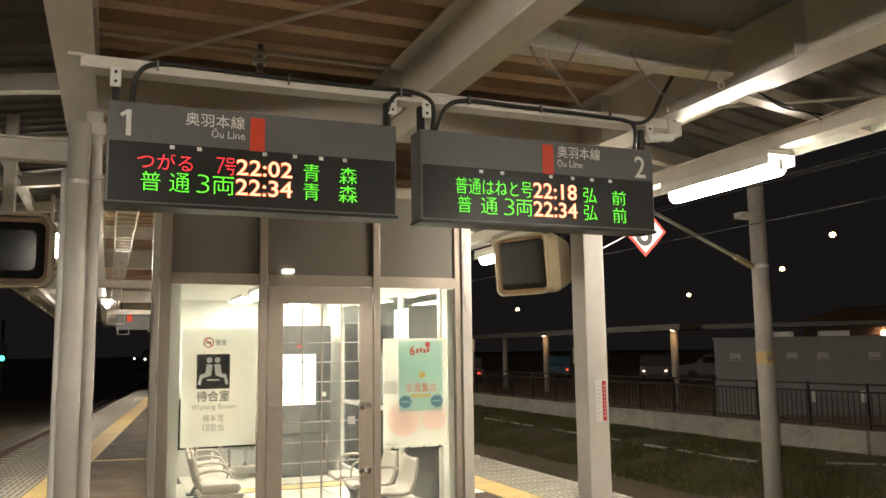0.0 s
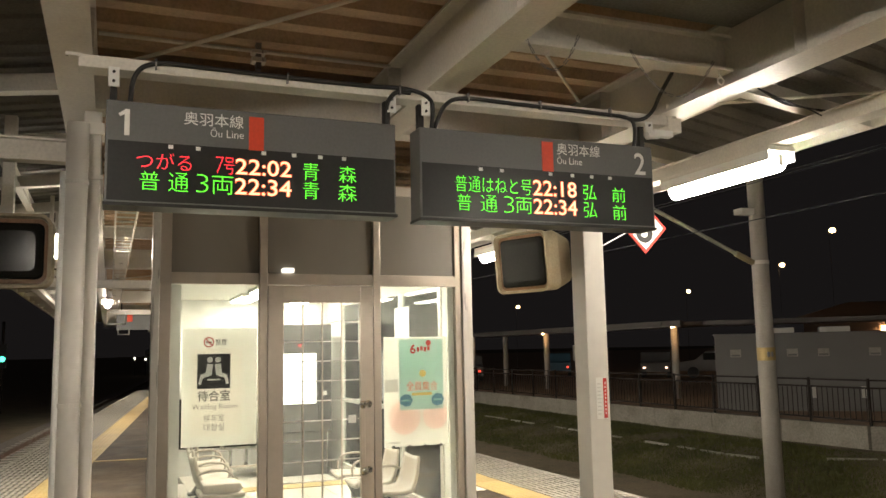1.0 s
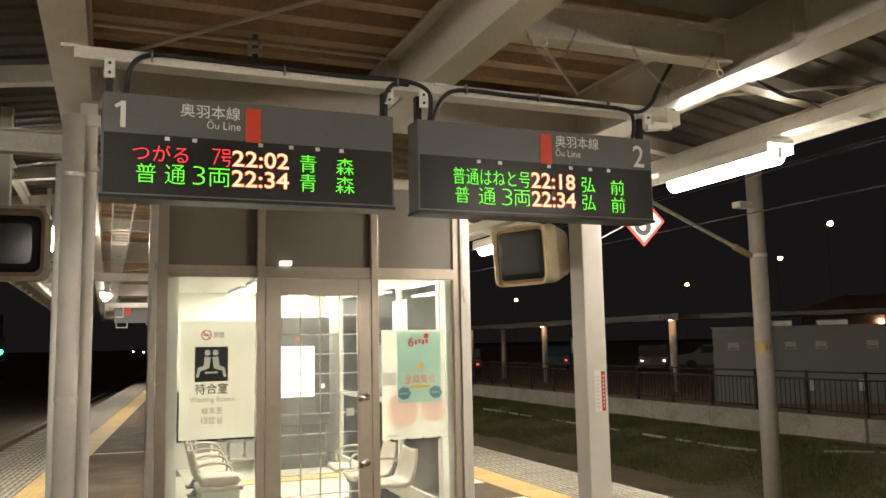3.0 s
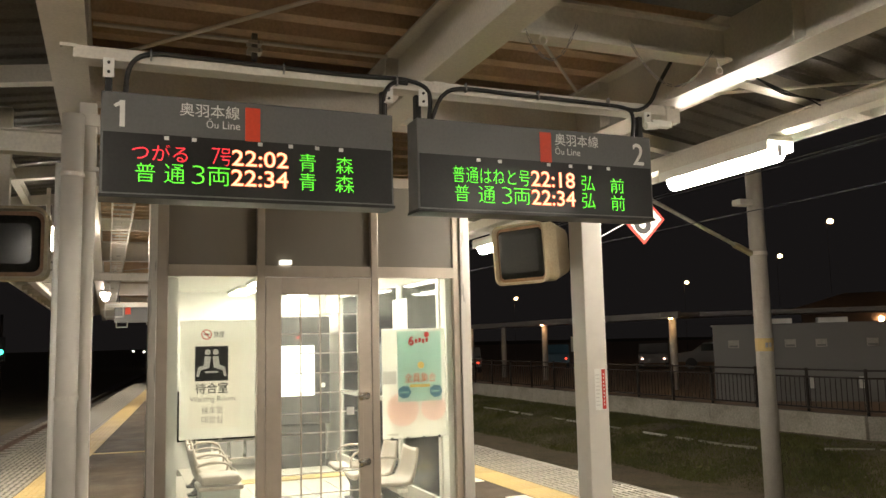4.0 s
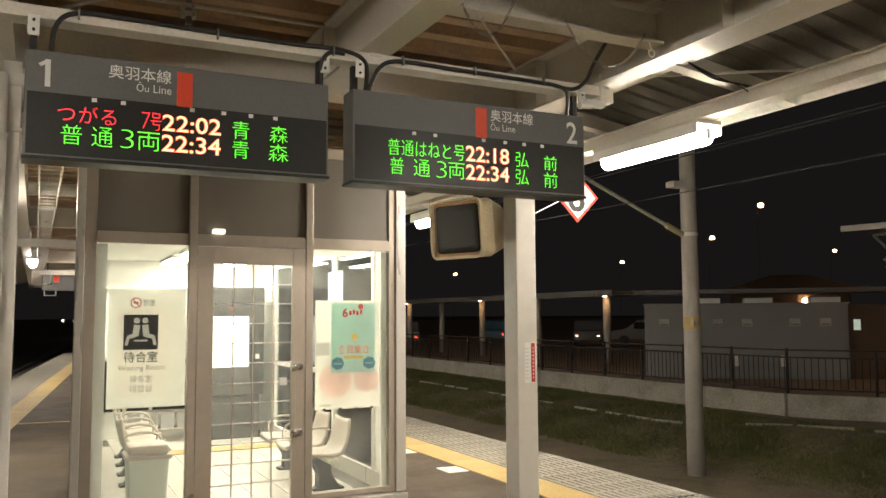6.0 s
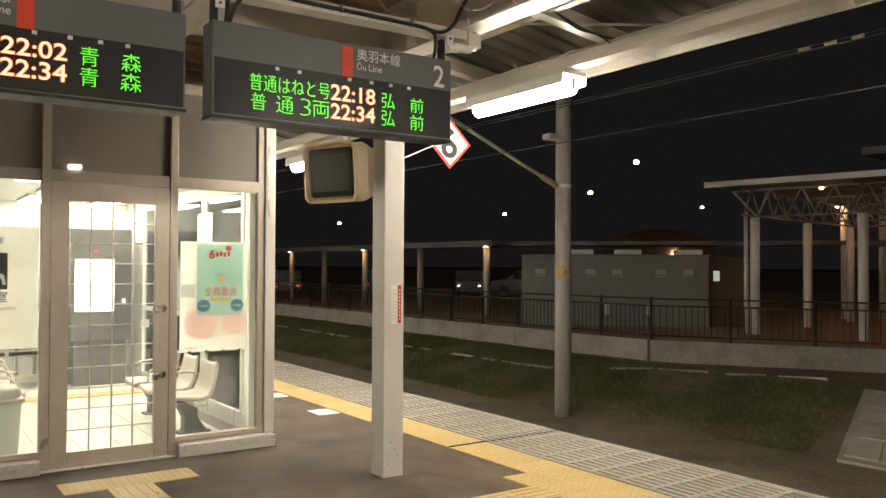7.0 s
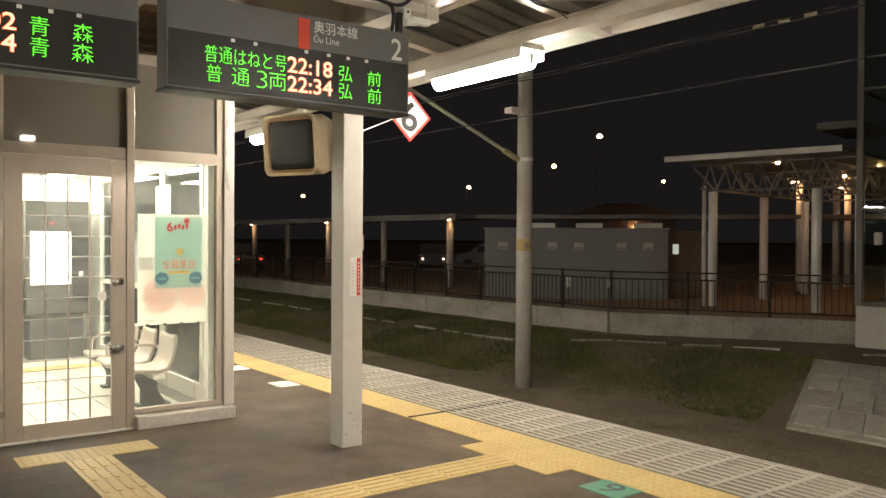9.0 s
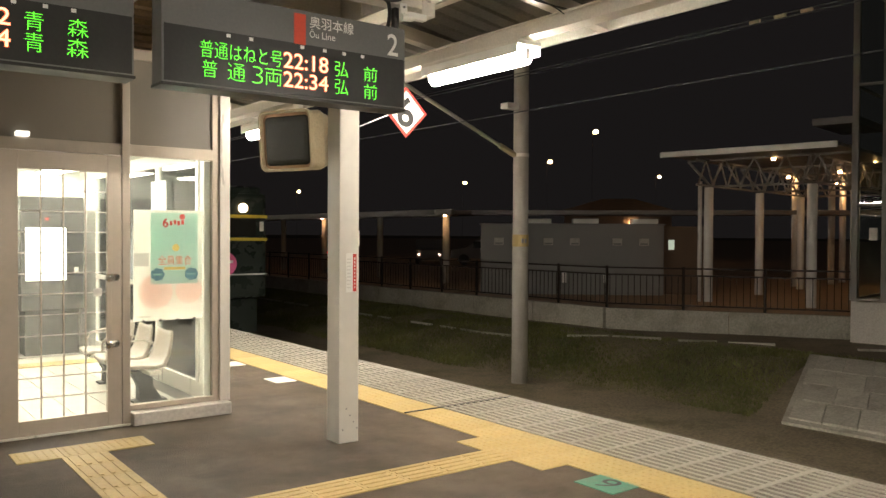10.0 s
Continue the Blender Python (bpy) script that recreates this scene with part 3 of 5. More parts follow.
for z in (0.655, 1.175):
    part("handle_mount", rod(rod(rod(bmesh.new(), (1.893, FY - 0.085, z), (1.955, FY - 0.04, z), 0.019, n=14), (1.955, FY - 0.045, z), (1.955, FY - 0.02, z), 0.030, n=18), (1.893, FY - 0.083, z - 0.03), (1.893, FY - 0.083, z + 0.03), 0.024, n=14), CHROME, hd, "round chrome mount", smooth=True)
part("lock_plate", B((1.80, 1.86, FY - 0.008, FY + 0.004, 1.03, 1.09)), PAPER, door, "small white sticker")

# ---- plaza side ----
WALL = [(14.3, 62.0), (14.42, 22.0), (14.75, 12.8), (17.64, 8.20)]
plaza = tagged(part("plaza_pavement", prism([(14.35, 62), (14.5, 22), (14.85, 12.9), (18.05, 7.7), (40, -15), (300, -15), (300, 300), (14.35, 300)], -0.9, -0.22), PLAZA), "reddish paved station forecourt", "pavement", kind="structure")
wall = thing("retaining_wall", "low stained concrete retaining wall below the fence", "wall", kind="structure")
for (xa, ya), (xb, yb) in zip(WALL, WALL[1:]):
    L = math.hypot(xb - xa, yb - ya)
    n = max(1, round(L / 2.4))
    for k in range(n):
        a, b = Vector((xa, ya, 0)).lerp((xb, yb, 0), k / n), Vector((xa, ya, 0)).lerp((xb, yb, 0), (k + 0.994) / n)
        bm = bar(bmesh.new(), (a.x, a.y, -0.48), (b.x, b.y, -0.48), 0.22, 0.64)
        part("wall_block", bm, WALLC, wall)
kerb = thing("cable_trough", "broken white concrete trough line along the bank", "trough", kind="structure")
for k in range(26):
    y = 5.0 + 0.95 * k
    x, x2 = (max(12.3, 15.67 - 0.59 * (v - 8.0)) for v in (y, y + 0.9))
    if k % 5 == 3:
        continue
    part("trough_cover", bar(bmesh.new(), (x, y, ground_height(x, y) + 0.02), (x2, y + 0.85 - 0.15 * (k % 3), ground_height(x2, y + 0.85) + 0.02), 0.08, 0.05), CONC if k % 4 == 0 else WALLC, kerb)


def fence(path, h=0.94):
    f = thing("railing_fence", "dark brown steel railing on the retaining wall", "fence")
    for (xa, ya), (xb, yb) in zip(path, path[1:]):
        A, Bp = Vector((xa, ya, -0.16)), Vector((xb, yb, -0.16))
        L = (Bp - A).length
        for z in (0.10, h - 0.16, h):
            part("rail", bar(bmesh.new(), A + Vector((0, 0, z)), Bp + Vector((0, 0, z)), 0.035, 0.035), FENCE, f)
        n = max(1, round(L / 1.6))
        for k in range(0 if (xa, ya) == path[0] else 1, n + 1):
            p = A.lerp(Bp, k / n)
            part("post", B((p.x - 0.023, p.x + 0.023, p.y - 0.023, p.y + 0.023, -0.18, h - 0.16 + 0.04)), FENCE, f)
        bm, one = bmesh.new(), None
        n = round(L / 0.14)
        for k in range(n):
            p = A.lerp(Bp, (k + 0.5) / n)
            if p.y > 22.5:
                B((p.x - 0.009, p.x + 0.009, p.y - 0.009, p.y + 0.009, -0.06, h - 0.30), bm=bm)
            elif one is None:
                one = part("baluster", B((-0.0065, 0.0065, -0.0065, 0.0065, -0.06, h - 0.30)), FENCE, f)
                one.location = (p.x, p.y, 0)
            else:
                o = new("baluster", one.data)
                o.parent, o.location = f, (p.x, p.y, 0)
        if len(bm.verts):
            part("far_infill", bm, FENCE, f)["kind"] = "stuff"
        else:
            bm.free()


fence([(14.3, 45.0), (14.42, 22.0), (14.75, 12.8), (17.50, 8.42)])


def hut():
    h = thing("equipment_hut", "long low grey clad hut with small shuttered vents", "hut", m=pose(15.67, 18.54, -0.22, 0, 0, -42))
    part("wall", B((0, 5.33, 0, 2.4, 0.0, 2.05), bevel=0.01), HUTM, h)
    part("roof_edge", B((-0.04, 5.37, -0.05, 2.44, 2.05, 2.09), bevel=0.01), HUTM, h)
    part("lean_to", B((5.34, 6.7, 0.5, 2.4, 0.0, 2.02)), BROWNW, h, "brown side bay")
    w = part("window", B((5.55, 5.72, 0.47, 0.50, 1.33, 1.62)), glow("lit_window", (0.9, 1.0, 0.8), 0.3), h, "small lit window")
    for x in (0.40, 1.85, 2.62, 3.85, 4.62):
        v = part("vent", B((x, x + 0.28, -0.05, 0.0, 1.45, 1.66), bevel=0.01), CONC, h, "small hooded vent")
        part("louvre", B((x + 0.03, x + 0.25, -0.054, -0.05, 1.47, 1.52)), HUTM, v)
    for x in (1.35, 2.75, 4.5):
        part("roof_unit", B((x, x + 0.75, 0.5, 1.2, 2.09, 2.24), bevel=0.02), INTW, h, "white roof unit")
    for x in (2.4, 3.6):
        part("box", B((x, x + 0.12, -0.1, 0.0, 0.35, 0.65), bevel=0.01), INTW, h)


hut()


def column(name, x, y, z0, z1, r, parent, material=STEEL):
    return part(name, rod(bmesh.new(), (x, y, z0), (x, y, z1), r, n=20), material, parent, smooth=True)


walkway = thing("covered_walkway", "long covered walkway with round columns across the forecourt", "walkway", kind="structure")
part("roof", B((16.9, 19.6, 21.5, 60, 2.22, 2.34), (16.85, 16.95, 21.5, 60, 2.18, 2.38)), TRUSS, walkway)
part("roof", bar(bmesh.new(), (17.6, 23.2, 2.28), (28.0, 12.5, 2.30), 2.2, 0.14), TRUSS, walkway)
for k, y in enumerate((23.3, 27.7, 32.3, 36.4, 40.3, 44.5, 49)):
    c = column("column", 18.0, y, -0.22, 2.24, 0.125, walkway, POLEC)
    if k in (0, 2, 4, 6):
        part("downlight", rod(bmesh.new(), (17.72, y - 0.28, 2.19), (17.72, y - 0.28, 2.22), 0.06), DOWN, walkway, "warm downlight")

shelter = thing("forecourt_shelter", "flat steel shelter roof on trusses and round columns", "shelter", kind="structure", m=pose(16.56, 12.55, 0.12, 0, 0, -79))
# local x runs along the front edge, y to the back
part("roof", B((0, 4.0, -0.2, 16.0, 3.33, 3.41), bevel=0.01), TRUSS, shelter)
part("fascia", B((-0.03, 4.0, -0.24, -0.2, 3.29, 3.42)), STEEL, shelter)
for yy in (0.9, 4.2, 7.5):
    bm = bmesh.new()
    bar(bm, (0.15, yy, 3.27), (3.95, yy, 3.27), 0.05, 0.05)
    bar(bm, (0.75, yy, 2.62), (3.95, yy, 2.62), 0.05, 0.05)
    bar(bm, (0.15, yy, 3.27), (0.75, yy, 2.62), 0.05, 0.05)
    for k in range(4):
        x = 0.75 + 0.72 * k
        bar(bm, (x, yy, 2.62), (x + 0.35, yy, 3.27), 0.035, 0.035)
        bar(bm, (x + 0.35, yy, 3.27), (x + 0.7, yy, 2.62), 0.035, 0.035)
    part("truss", bm, TRUSS, shelter)
for xx in (0.70, 3.15):
    bm = bmesh.new()
    bar(bm, (xx, 0.2, 3.27), (xx, 8.8, 3.27), 0.045, 0.045)
    bar(bm, (xx, 0.2, 2.64), (xx, 8.8, 2.64), 0.045, 0.045)
    for k in range(10):
        y = 0.3 + 0.85 * k
        bar(bm, (xx, y, 2.64), (xx, y + 0.42, 3.27), 0.03, 0.03)
        bar(bm, (xx, y + 0.42, 3.27), (xx, y + 0.85, 2.64), 0.03, 0.03)
    part("truss", bm, TRUSS, shelter)
for xx in (0.70, 3.15):
    for yy in (0.9, 4.2, 7.5):
        column("column", xx, yy, -0.22, 2.6, 0.11, shelter, PILLAR)
for xx, yy in ((0.10, 8.8), (0.55, 11.0), (0.45, 12.6), (1.7, 14.0)):
    column("column", xx, yy, -0.22, 3.33, 0.11, shelter, PILLAR)
for xx, yy in ((-0.02, 8.5), (0.33, 12.3)):
    part("downlight", rod(bmesh.new(), (xx, yy, 3.28), (xx, yy, 3.33), 0.045), DOWN2, shelter, "warm downlight")
column("drain_pipe", 0.52, 0.8, -0.22, 2.75, 0.05, shelter, ALUP)
for xx, yys in ((1.9, (1.9, 7.2, 12.8)), (3.5, (4.6, 10.0))):
    for yy in yys:
        part("downlight", rod(bmesh.new(), (xx, yy, 3.29), (xx, yy, 3.33), 0.04), DOWN2, shelter, "warm downlight")

tower = thing("lift_tower", "tall glazed steel lift tower on a concrete base", "tower", m=pose(16.98, 8.20, 0, 0, 0, -79))
part("base", B((0.0, 4.0, 0.0, 3.0, -0.9, 0.2), bevel=0.01), CONC, tower)
for x, y in ((0.05, 0.05), (0.62, 0.05), (2.2, 0.05), (0.05, 2.9), (2.2, 2.9)):
    part("post", B((x - 0.06, x + 0.06, y - 0.06, y + 0.06, 0.2, 9.0)), TRUSS, tower)
for z in (0.22, 2.15, 4.6, 6.8, 8.6):
    part("ring_beam", B((0, 4.0, 0.0, 0.08, z, z + 0.05), (0, 0.08, 0.08, 2.95, z, z + 0.05)), TRUSS, tower)
pane = part("pane", B((0.02, 4.0, 0.02, 0.03, 0.3, 9.0)), GLASSD, tower)
part("shaft_core", B((0.9, 3.5, 0.7, 2.7, 0.2, 9.0)), HUTM, tower)
part("service_box", B((0.34, 0.48, -0.05, 0.04, 1.45, 1.70), bevel=0.01), CONC, tower)
part("canopy_wing", B((-0.9, 0.0, 0.3, 2.4, 3.9, 4.05), bevel=0.01), TRUSS, tower)

hall = thing("station_hall", "distant brown building with a shallow hipped roof", "building", m=pose(43.0, 42.0, -0.22, 0, 0, -50))
part("wall", B((0, 7.5, 0, 6, 0, 3.4)), BROWNW, hall)
bm = bmesh.new()
pv = [bm.verts.new(p) for p in ((-0.6, -0.6, 3.4), (8.1, -0.6, 3.4), (8.1, 6.6, 3.4), (-0.6, 6.6, 3.4), (2.6, 3, 4.5), (4.9, 3, 4.5))]
for f in ((0, 1, 5, 4), (1, 2, 5), (2, 3, 4, 5), (3, 0, 4), (0, 1, 2, 3)):
    bm.faces.new([pv[i] for i in f])
part("roof", bm, HALLR, hall)
part("porch_lamp", B((4.6, 4.85, -0.12, 0.0, 2.45, 2.75)), DOWN, hall, "warm wall lamp")
for x in (1.0, 5.6):
    part("window", B((x, x + 1.2, -0.04, 0.02, 1.0, 2.4)), SCREEN, hall)

# revetment of concrete slabs on the bank
rev = thing("slab_revetment", "sloped revetment of pale concrete slabs on the bank", "revetment", kind="structure")
O, U, V = Vector((10.92, 6.02, -1.03)), Vector((0.05, -1.0, 0.0)), Vector((3.05, 1.3, 0.47)).normalized()
def slab(c, lift):
    """A flat slab over four corners."""
    bm = bmesh.new()
    up = Vector((-0.13, 0, 1)).normalized() * 0.02
    lo = [bm.verts.new(p - up + Vector((0, 0, lift))) for p in c]
    hi = [bm.verts.new(p + up + Vector((0, 0, lift))) for p in c]
    bm.faces.new(lo), bm.faces.new(hi)
    for k in range(4):
        bm.faces.new((lo[k], lo[(k + 1) % 4], hi[(k + 1) % 4], hi[k]))
    return bm


bed = [O - V * 0.16 - U * 0.09, O - V * 0.16 + U * 4.3, O + V * 3.42 + U * 4.3, O + V * 3.42 - U * 0.09]
part("mortar_bed", slab(bed, -0.022), WALLC, rev, "stained mortar border and joints")
for i in range(9):
    for j in range(4):
        a = O + U * (0.47 * i + 0.09 * (j % 2)) + V * (0.83 * j)
        w, d = 0.445 + 0.004 * ((i * 5 + j) % 3), 0.79 + 0.008 * ((i + 2 * j) % 4)
        part("slab", slab([a, a + U * w, a + U * w + V * d, a + V * d], 0.004 * ((i * 7 + j * 3) % 4)), SLABC, rev)


# ---- signs ----
SY = 4.05


def sign(x0, x1, z0, z1, zm, label):
    s = thing("departure_sign", label, "departure sign", "platform signs")
    part("housing", B((x0, x1, SY, SY + 0.155, z0, z1), bevel=0.008), DARK, s)
    part("display_face", B((x0 + 0.012, x1 - 0.012, SY - 0.004, SY + 0.002, z0 + 0.02, zm)), BLACK, s, "black LED display face")
    part("bottom_lip", B((x0 - 0.004, x1 + 0.004, SY - 0.010, SY + 0.16, z0 - 0.004, z0 + 0.012), bevel=0.003), BLACK, s)
    for x in (x0 + 0.03, x1 - 0.03):
        br = part("hanger", B((x - 0.016, x + 0.016, SY + 0.05, SY + 0.09, z1, 2.945)), RUBBER, s)
        pl = part("hanger_plate", B((x - 0.025, x + 0.025, SY - 0.03, SY - 0.022, z1 + 0.055, z1 + 0.15), bevel=0.003), WHITE, s, "white bolted hanger plate")
        for z in (z1 + 0.08, z1 + 0.125):
            part("bolt", disc(x, SY - 0.038, z, 0.007, 0.01, 8), INK, pl)
    return s


LY = SY - 0.0065
s1 = sign(-0.045, 1.385, 2.30, 2.80, 2.605, "dark grey hanging departure sign with lit red and green text")
bm = B((0.037, 0.060, SY - 0.004, SY + 0.001, 2.632, 2.758))
bar(bm, (0.050, SY - 0.0035, 2.752), (0.014, SY - 0.0035, 2.728), 0.004, 0.016)
part("numeral", bm, WHITE, s1)
text("line_name", "奥羽本線", (0.305, 0.588, 2.706, 2.772), SY - 0.003, WHITE, s1, bold=0.006)
text("line_name", "Ōu", (0.430, 0.486, 2.655, 2.701), SY - 0.003, WHITE, s1)
text("line_name", "Line", (0.507, 0.590, 2.655, 2.694), SY - 0.003, WHITE, s1)
part("colour_block", B((0.615, 0.688, SY - 0.005, SY + 0.001, 2.602, 2.772)), RED, s1, "orange red line colour block")
for k, x in enumerate((0.247, 0.373, 0.688, 0.84, 0.975, 1.10)):
    part("text_bar", B((x - 0.011, x + 0.011, LY - 0.001, SY - 0.003, 2.581, 2.599)), WHITE, s1)
for body, x0, x1, z0, z1, m in (
        ("つがる", 0.094, 0.343, 2.478, 2.556, LEDR), ("7", 0.456, 0.494, 2.478, 2.556, LEDR), ("号", 0.497, 0.546, 2.472, 2.556, LEDR), ("22:02", 0.550, 0.828, 2.474, 2.556, LEDO),
        ("青", 0.884, 0.967, 2.468, 2.556, LEDG), ("森", 1.072, 1.164, 2.466, 2.552, LEDG),
        ("普", 0.110, 0.198, 2.374, 2.464, LEDG), ("通", 0.240, 0.330, 2.374, 2.464, LEDG), ("3", 0.366, 0.422, 2.376, 2.464, LEDG), ("両", 0.440, 0.540, 2.372, 2.460, LEDG),
        ("22:34", 0.548, 0.828, 2.374, 2.458, LEDO), ("青", 0.884, 0.967, 2.370, 2.458, LEDG), ("森", 1.068, 1.166, 2.368, 2.456, LEDG)):
    text("led_text", body, (x0, x1, z0, z1), LY, m, s1, bold=0.02 if m is LEDO else -0.030 if body in "37" else -0.016)
    # thinner pale copy paints the overexposed core, the bold amber its glow
    if m is LEDO:
        text("led_text", body, (x0 + 0.002, x1 - 0.002, z0 + 0.002, z1 - 0.002), LY - 0.001, LEDC, s1, bold=-0.004)
s2 = sign(1.520, 3.03, 2.292, 2.80, 2.605, "dark grey hanging departure sign with lit green and amber text")
text("numeral", "2", (2.897, 2.975, 2.622, 2.755), SY - 0.003, WHITE, s2, bold=0.01)
text("line_name", "奥羽本線", (2.366, 2.658, 2.706, 2.776), SY - 0.003, WHITE, s2, bold=0.006)
text("line_name", "Ōu", (2.366, 2.424, 2.652, 2.699), SY - 0.003, WHITE, s2)
text("line_name", "Line", (2.446, 2.533, 2.652, 2.692), SY - 0.003, WHITE, s2)
part("colour_block", B((2.268, 2.340, SY - 0.005, SY + 0.001, 2.602, 2.776)), RED, s2, "orange red line colour block")
for x in (1.878, 2.008, 2.318, 2.462, 2.592, 2.718):
    part("text_bar", B((x - 0.011, x + 0.011, LY - 0.001, SY - 0.003, 2.578, 2.596)), WHITE, s2)
for body, x0, x1, z0, z1, m in (
        ("普通はねと号", 1.722, 2.192, 2.456, 2.546, LEDG), ("22:18", 2.200, 2.486, 2.456, 2.548, LEDO), ("弘", 2.530, 2.618, 2.450, 2.536, LEDG), ("前", 2.728, 2.820, 2.446, 2.530, LEDG),
        ("普", 1.732, 1.815, 2.352, 2.442, LEDG), ("通", 1.873, 1.972, 2.350, 2.442, LEDG), ("3", 2.014, 2.076, 2.350, 2.442, LEDG), ("両", 2.090, 2.190, 2.350, 2.440, LEDG),
        ("22:34", 2.200, 2.486, 2.350, 2.440, LEDO), ("弘", 2.530, 2.618, 2.346, 2.434, LEDG), ("前", 2.728, 2.822, 2.340, 2.428, LEDG)):
    text("led_text", body, (x0, x1, z0, z1), LY, m, s2, bold=0.02 if m is LEDO else -0.030 if body in "37" else -0.016)
    # again a pale core painted over bold amber that stands for glow
    if m is LEDO:
        text("led_text", body, (x0 + 0.002, x1 - 0.002, z0 + 0.002, z1 - 0.002), LY - 0.001, LEDC, s2, bold=-0.004)

rail = thing("sign_support_rail", "cream painted steel channel carrying the hanging signs", "support rail")
part("channel", B((-0.17, 3.20, SY - 0.02, SY + 0.10, 2.94, 3.0), bevel=0.004), STEEL, rail)
part("end_cap", B((3.14, 3.24, SY - 0.03, SY + 0.11, 2.90, 2.99), bevel=0.006), STEEL, rail)
for x in (-0.19, 1.645, 3.17):
    part("clamp", B((x - 0.035, x - 0.02, SY - 0.028, SY + 0.03, 2.99, 3.075), (x + 0.02, x + 0.035, SY - 0.028, SY + 0.03, 2.99, 3.075), (x - 0.035, x + 0.035, SY - 0.03, SY - 0.022, 3.03, 3.045), (x - 0.035, x + 0.035, SY - 0.03, SY - 0.022, 2.985, 3.0)), ALUP, rail, "galvanised beam clamp")
for pts in (((0.06, SY + 0.02, 2.80), (0.08, SY - 0.03, 2.92), (0.17, SY - 0.03, 2.985), (0.40, SY - 0.03, 2.99), (0.80, SY - 0.03, 2.985), (1.20, SY - 0.03, 2.985), (1.45, SY - 0.03, 2.99), (1.58, SY - 0.03, 2.94), (1.60, SY + 0.02, 2.80)),
            ((1.34, SY + 0.02, 2.80), (1.33, SY - 0.035, 2.90), (1.38, SY - 0.035, 2.965), (1.46, SY - 0.035, 2.97)),
            ((1.615, SY + 0.02, 2.80), (1.66, SY - 0.035, 2.92), (1.78, SY - 0.035, 2.972), (2.10, SY - 0.035, 2.97), (2.60, SY - 0.035, 2.966), (2.84, SY - 0.035, 2.955), (2.90, SY - 0.02, 2.90), (2.915, SY + 0.02, 2.80)),
            ((2.80, SY - 0.035, 2.96), (2.92, SY - 0.04, 2.95), (3.00, SY - 0.06, 3.00), (3.01, SY - 0.15, 3.10), (3.00, SY - 0.35, 3.24))):
    cable("cable", pts, 0.012, RUBBER, rail, "black power cable")
for x in (0.17, 0.8, 1.40, 1.80, 2.25, 2.72):
    part("cable_tie", B((x - 0.004, x + 0.004, SY - 0.046, SY - 0.02, 2.955, 3.005)), GREYINK, rail)

bk = thing("deck_bracket", "small dark conduit bracket hanging from the roof deck", "bracket")
part("arm", B((0.735, 0.765, 4.60, 4.64, 3.22, 3.40)), GREYINK, bk)
part("clip", B((0.71, 0.79, 4.585, 4.655, 3.26, 3.285), (0.71, 0.79, 4.585, 4.655, 3.31, 3.33)), ALUP, bk)
part("conduit", rod(bmesh.new(), (-0.1, 4.62, 3.33), (1.55, 4.62, 3.33), 0.012), STEEL, bk)
# chains and hooks under the roof
ch = thing("hanging_chain", "thin steel chains looped under the roof beam", "chain", "roof chains")


def chain(pts, parent):
    P = [Vector(p) for p in pts]
    bm = bmesh.new()
    i = 0
    for a, b in zip(P, P[1:]):
        n = max(1, int((b - a).length / 0.028))
        for k in range(n):
            c = a.lerp(b, (k + 0.5) / n)
            q = (b - a).to_track_quat("X", "Z").to_matrix().to_4x4() @ Matrix.Rotation(math.pi / 2 * (i % 2), 4, "X")
            m = Matrix.Translation(c) @ q
            rod(bm, m @ Vector((-0.016, 0.005, 0)), m @ Vector((0.016, 0.005, 0)), 0.0025, n=5)
            rod(bm, m @ Vector((-0.016, -0.005, 0)), m @ Vector((0.016, -0.005, 0)), 0.0025, n=5)
            i += 1
    return part("chain_run", bm, GREYINK, parent)


def hang(x0, x1, z, sag, y):
    return [(x0 + (x1 - x0) * k / 10, y, z - sag * (1 - (2 * k / 10 - 1) ** 2)) for k in range(11)]


chain(hang(2.42, 2.95, 3.10, 0.22, 3.37), ch)
chain(hang(1.80, 2.12, 3.14, 0.20, 3.37), ch)
chain(hang(2.30, 2.62, 3.28, 0.10, 2.75), ch)
for x, z in ((1.92, 3.03), (2.98, 2.99)):
    bm = bmesh.new()
    for k in range(12):
        a, b = k * math.tau / 12, (k + 1) * math.tau / 12
        rod(bm, (x + 0.02 * math.cos(a), 3.36, z + 0.02 * math.sin(a)), (x + 0.02 * math.cos(b), 3.36, z + 0.02 * math.sin(b)), 0.004, n=6)
    rod(bm, (x, 3.36, z + 0.02), (x, 3.38, 3.07), 0.004, n=6)
    part("ring_hook", bm, ALUP, ch)
lc = thing("lamp_wiring", "black wires looping from the roof to the lamp rail", "wiring")
for d in (0.0, 0.05, 0.11):
    cable("wire", ((3.75, 3.9, 3.2), (3.95 + d, 3.9, 3.12), (4.12 + d, 3.88, 3.10), (4.22 + d / 2, 3.85 - d, 3.05)), 0.005, RUBBER, lc)
junction = thing("camera_bracket", "small white bracket fitting at the rail end", "bracket")
part("arm", B((3.02, 3.16, SY - 0.05, SY + 0.0, 2.86, 2.90), bevel=0.005), WHITE, junction)
part("head", rod(bmesh.new(), (2.98, SY - 0.03, 2.86), (3.06, SY - 0.03, 2.87), 0.024, n=12), WHITE, junction)


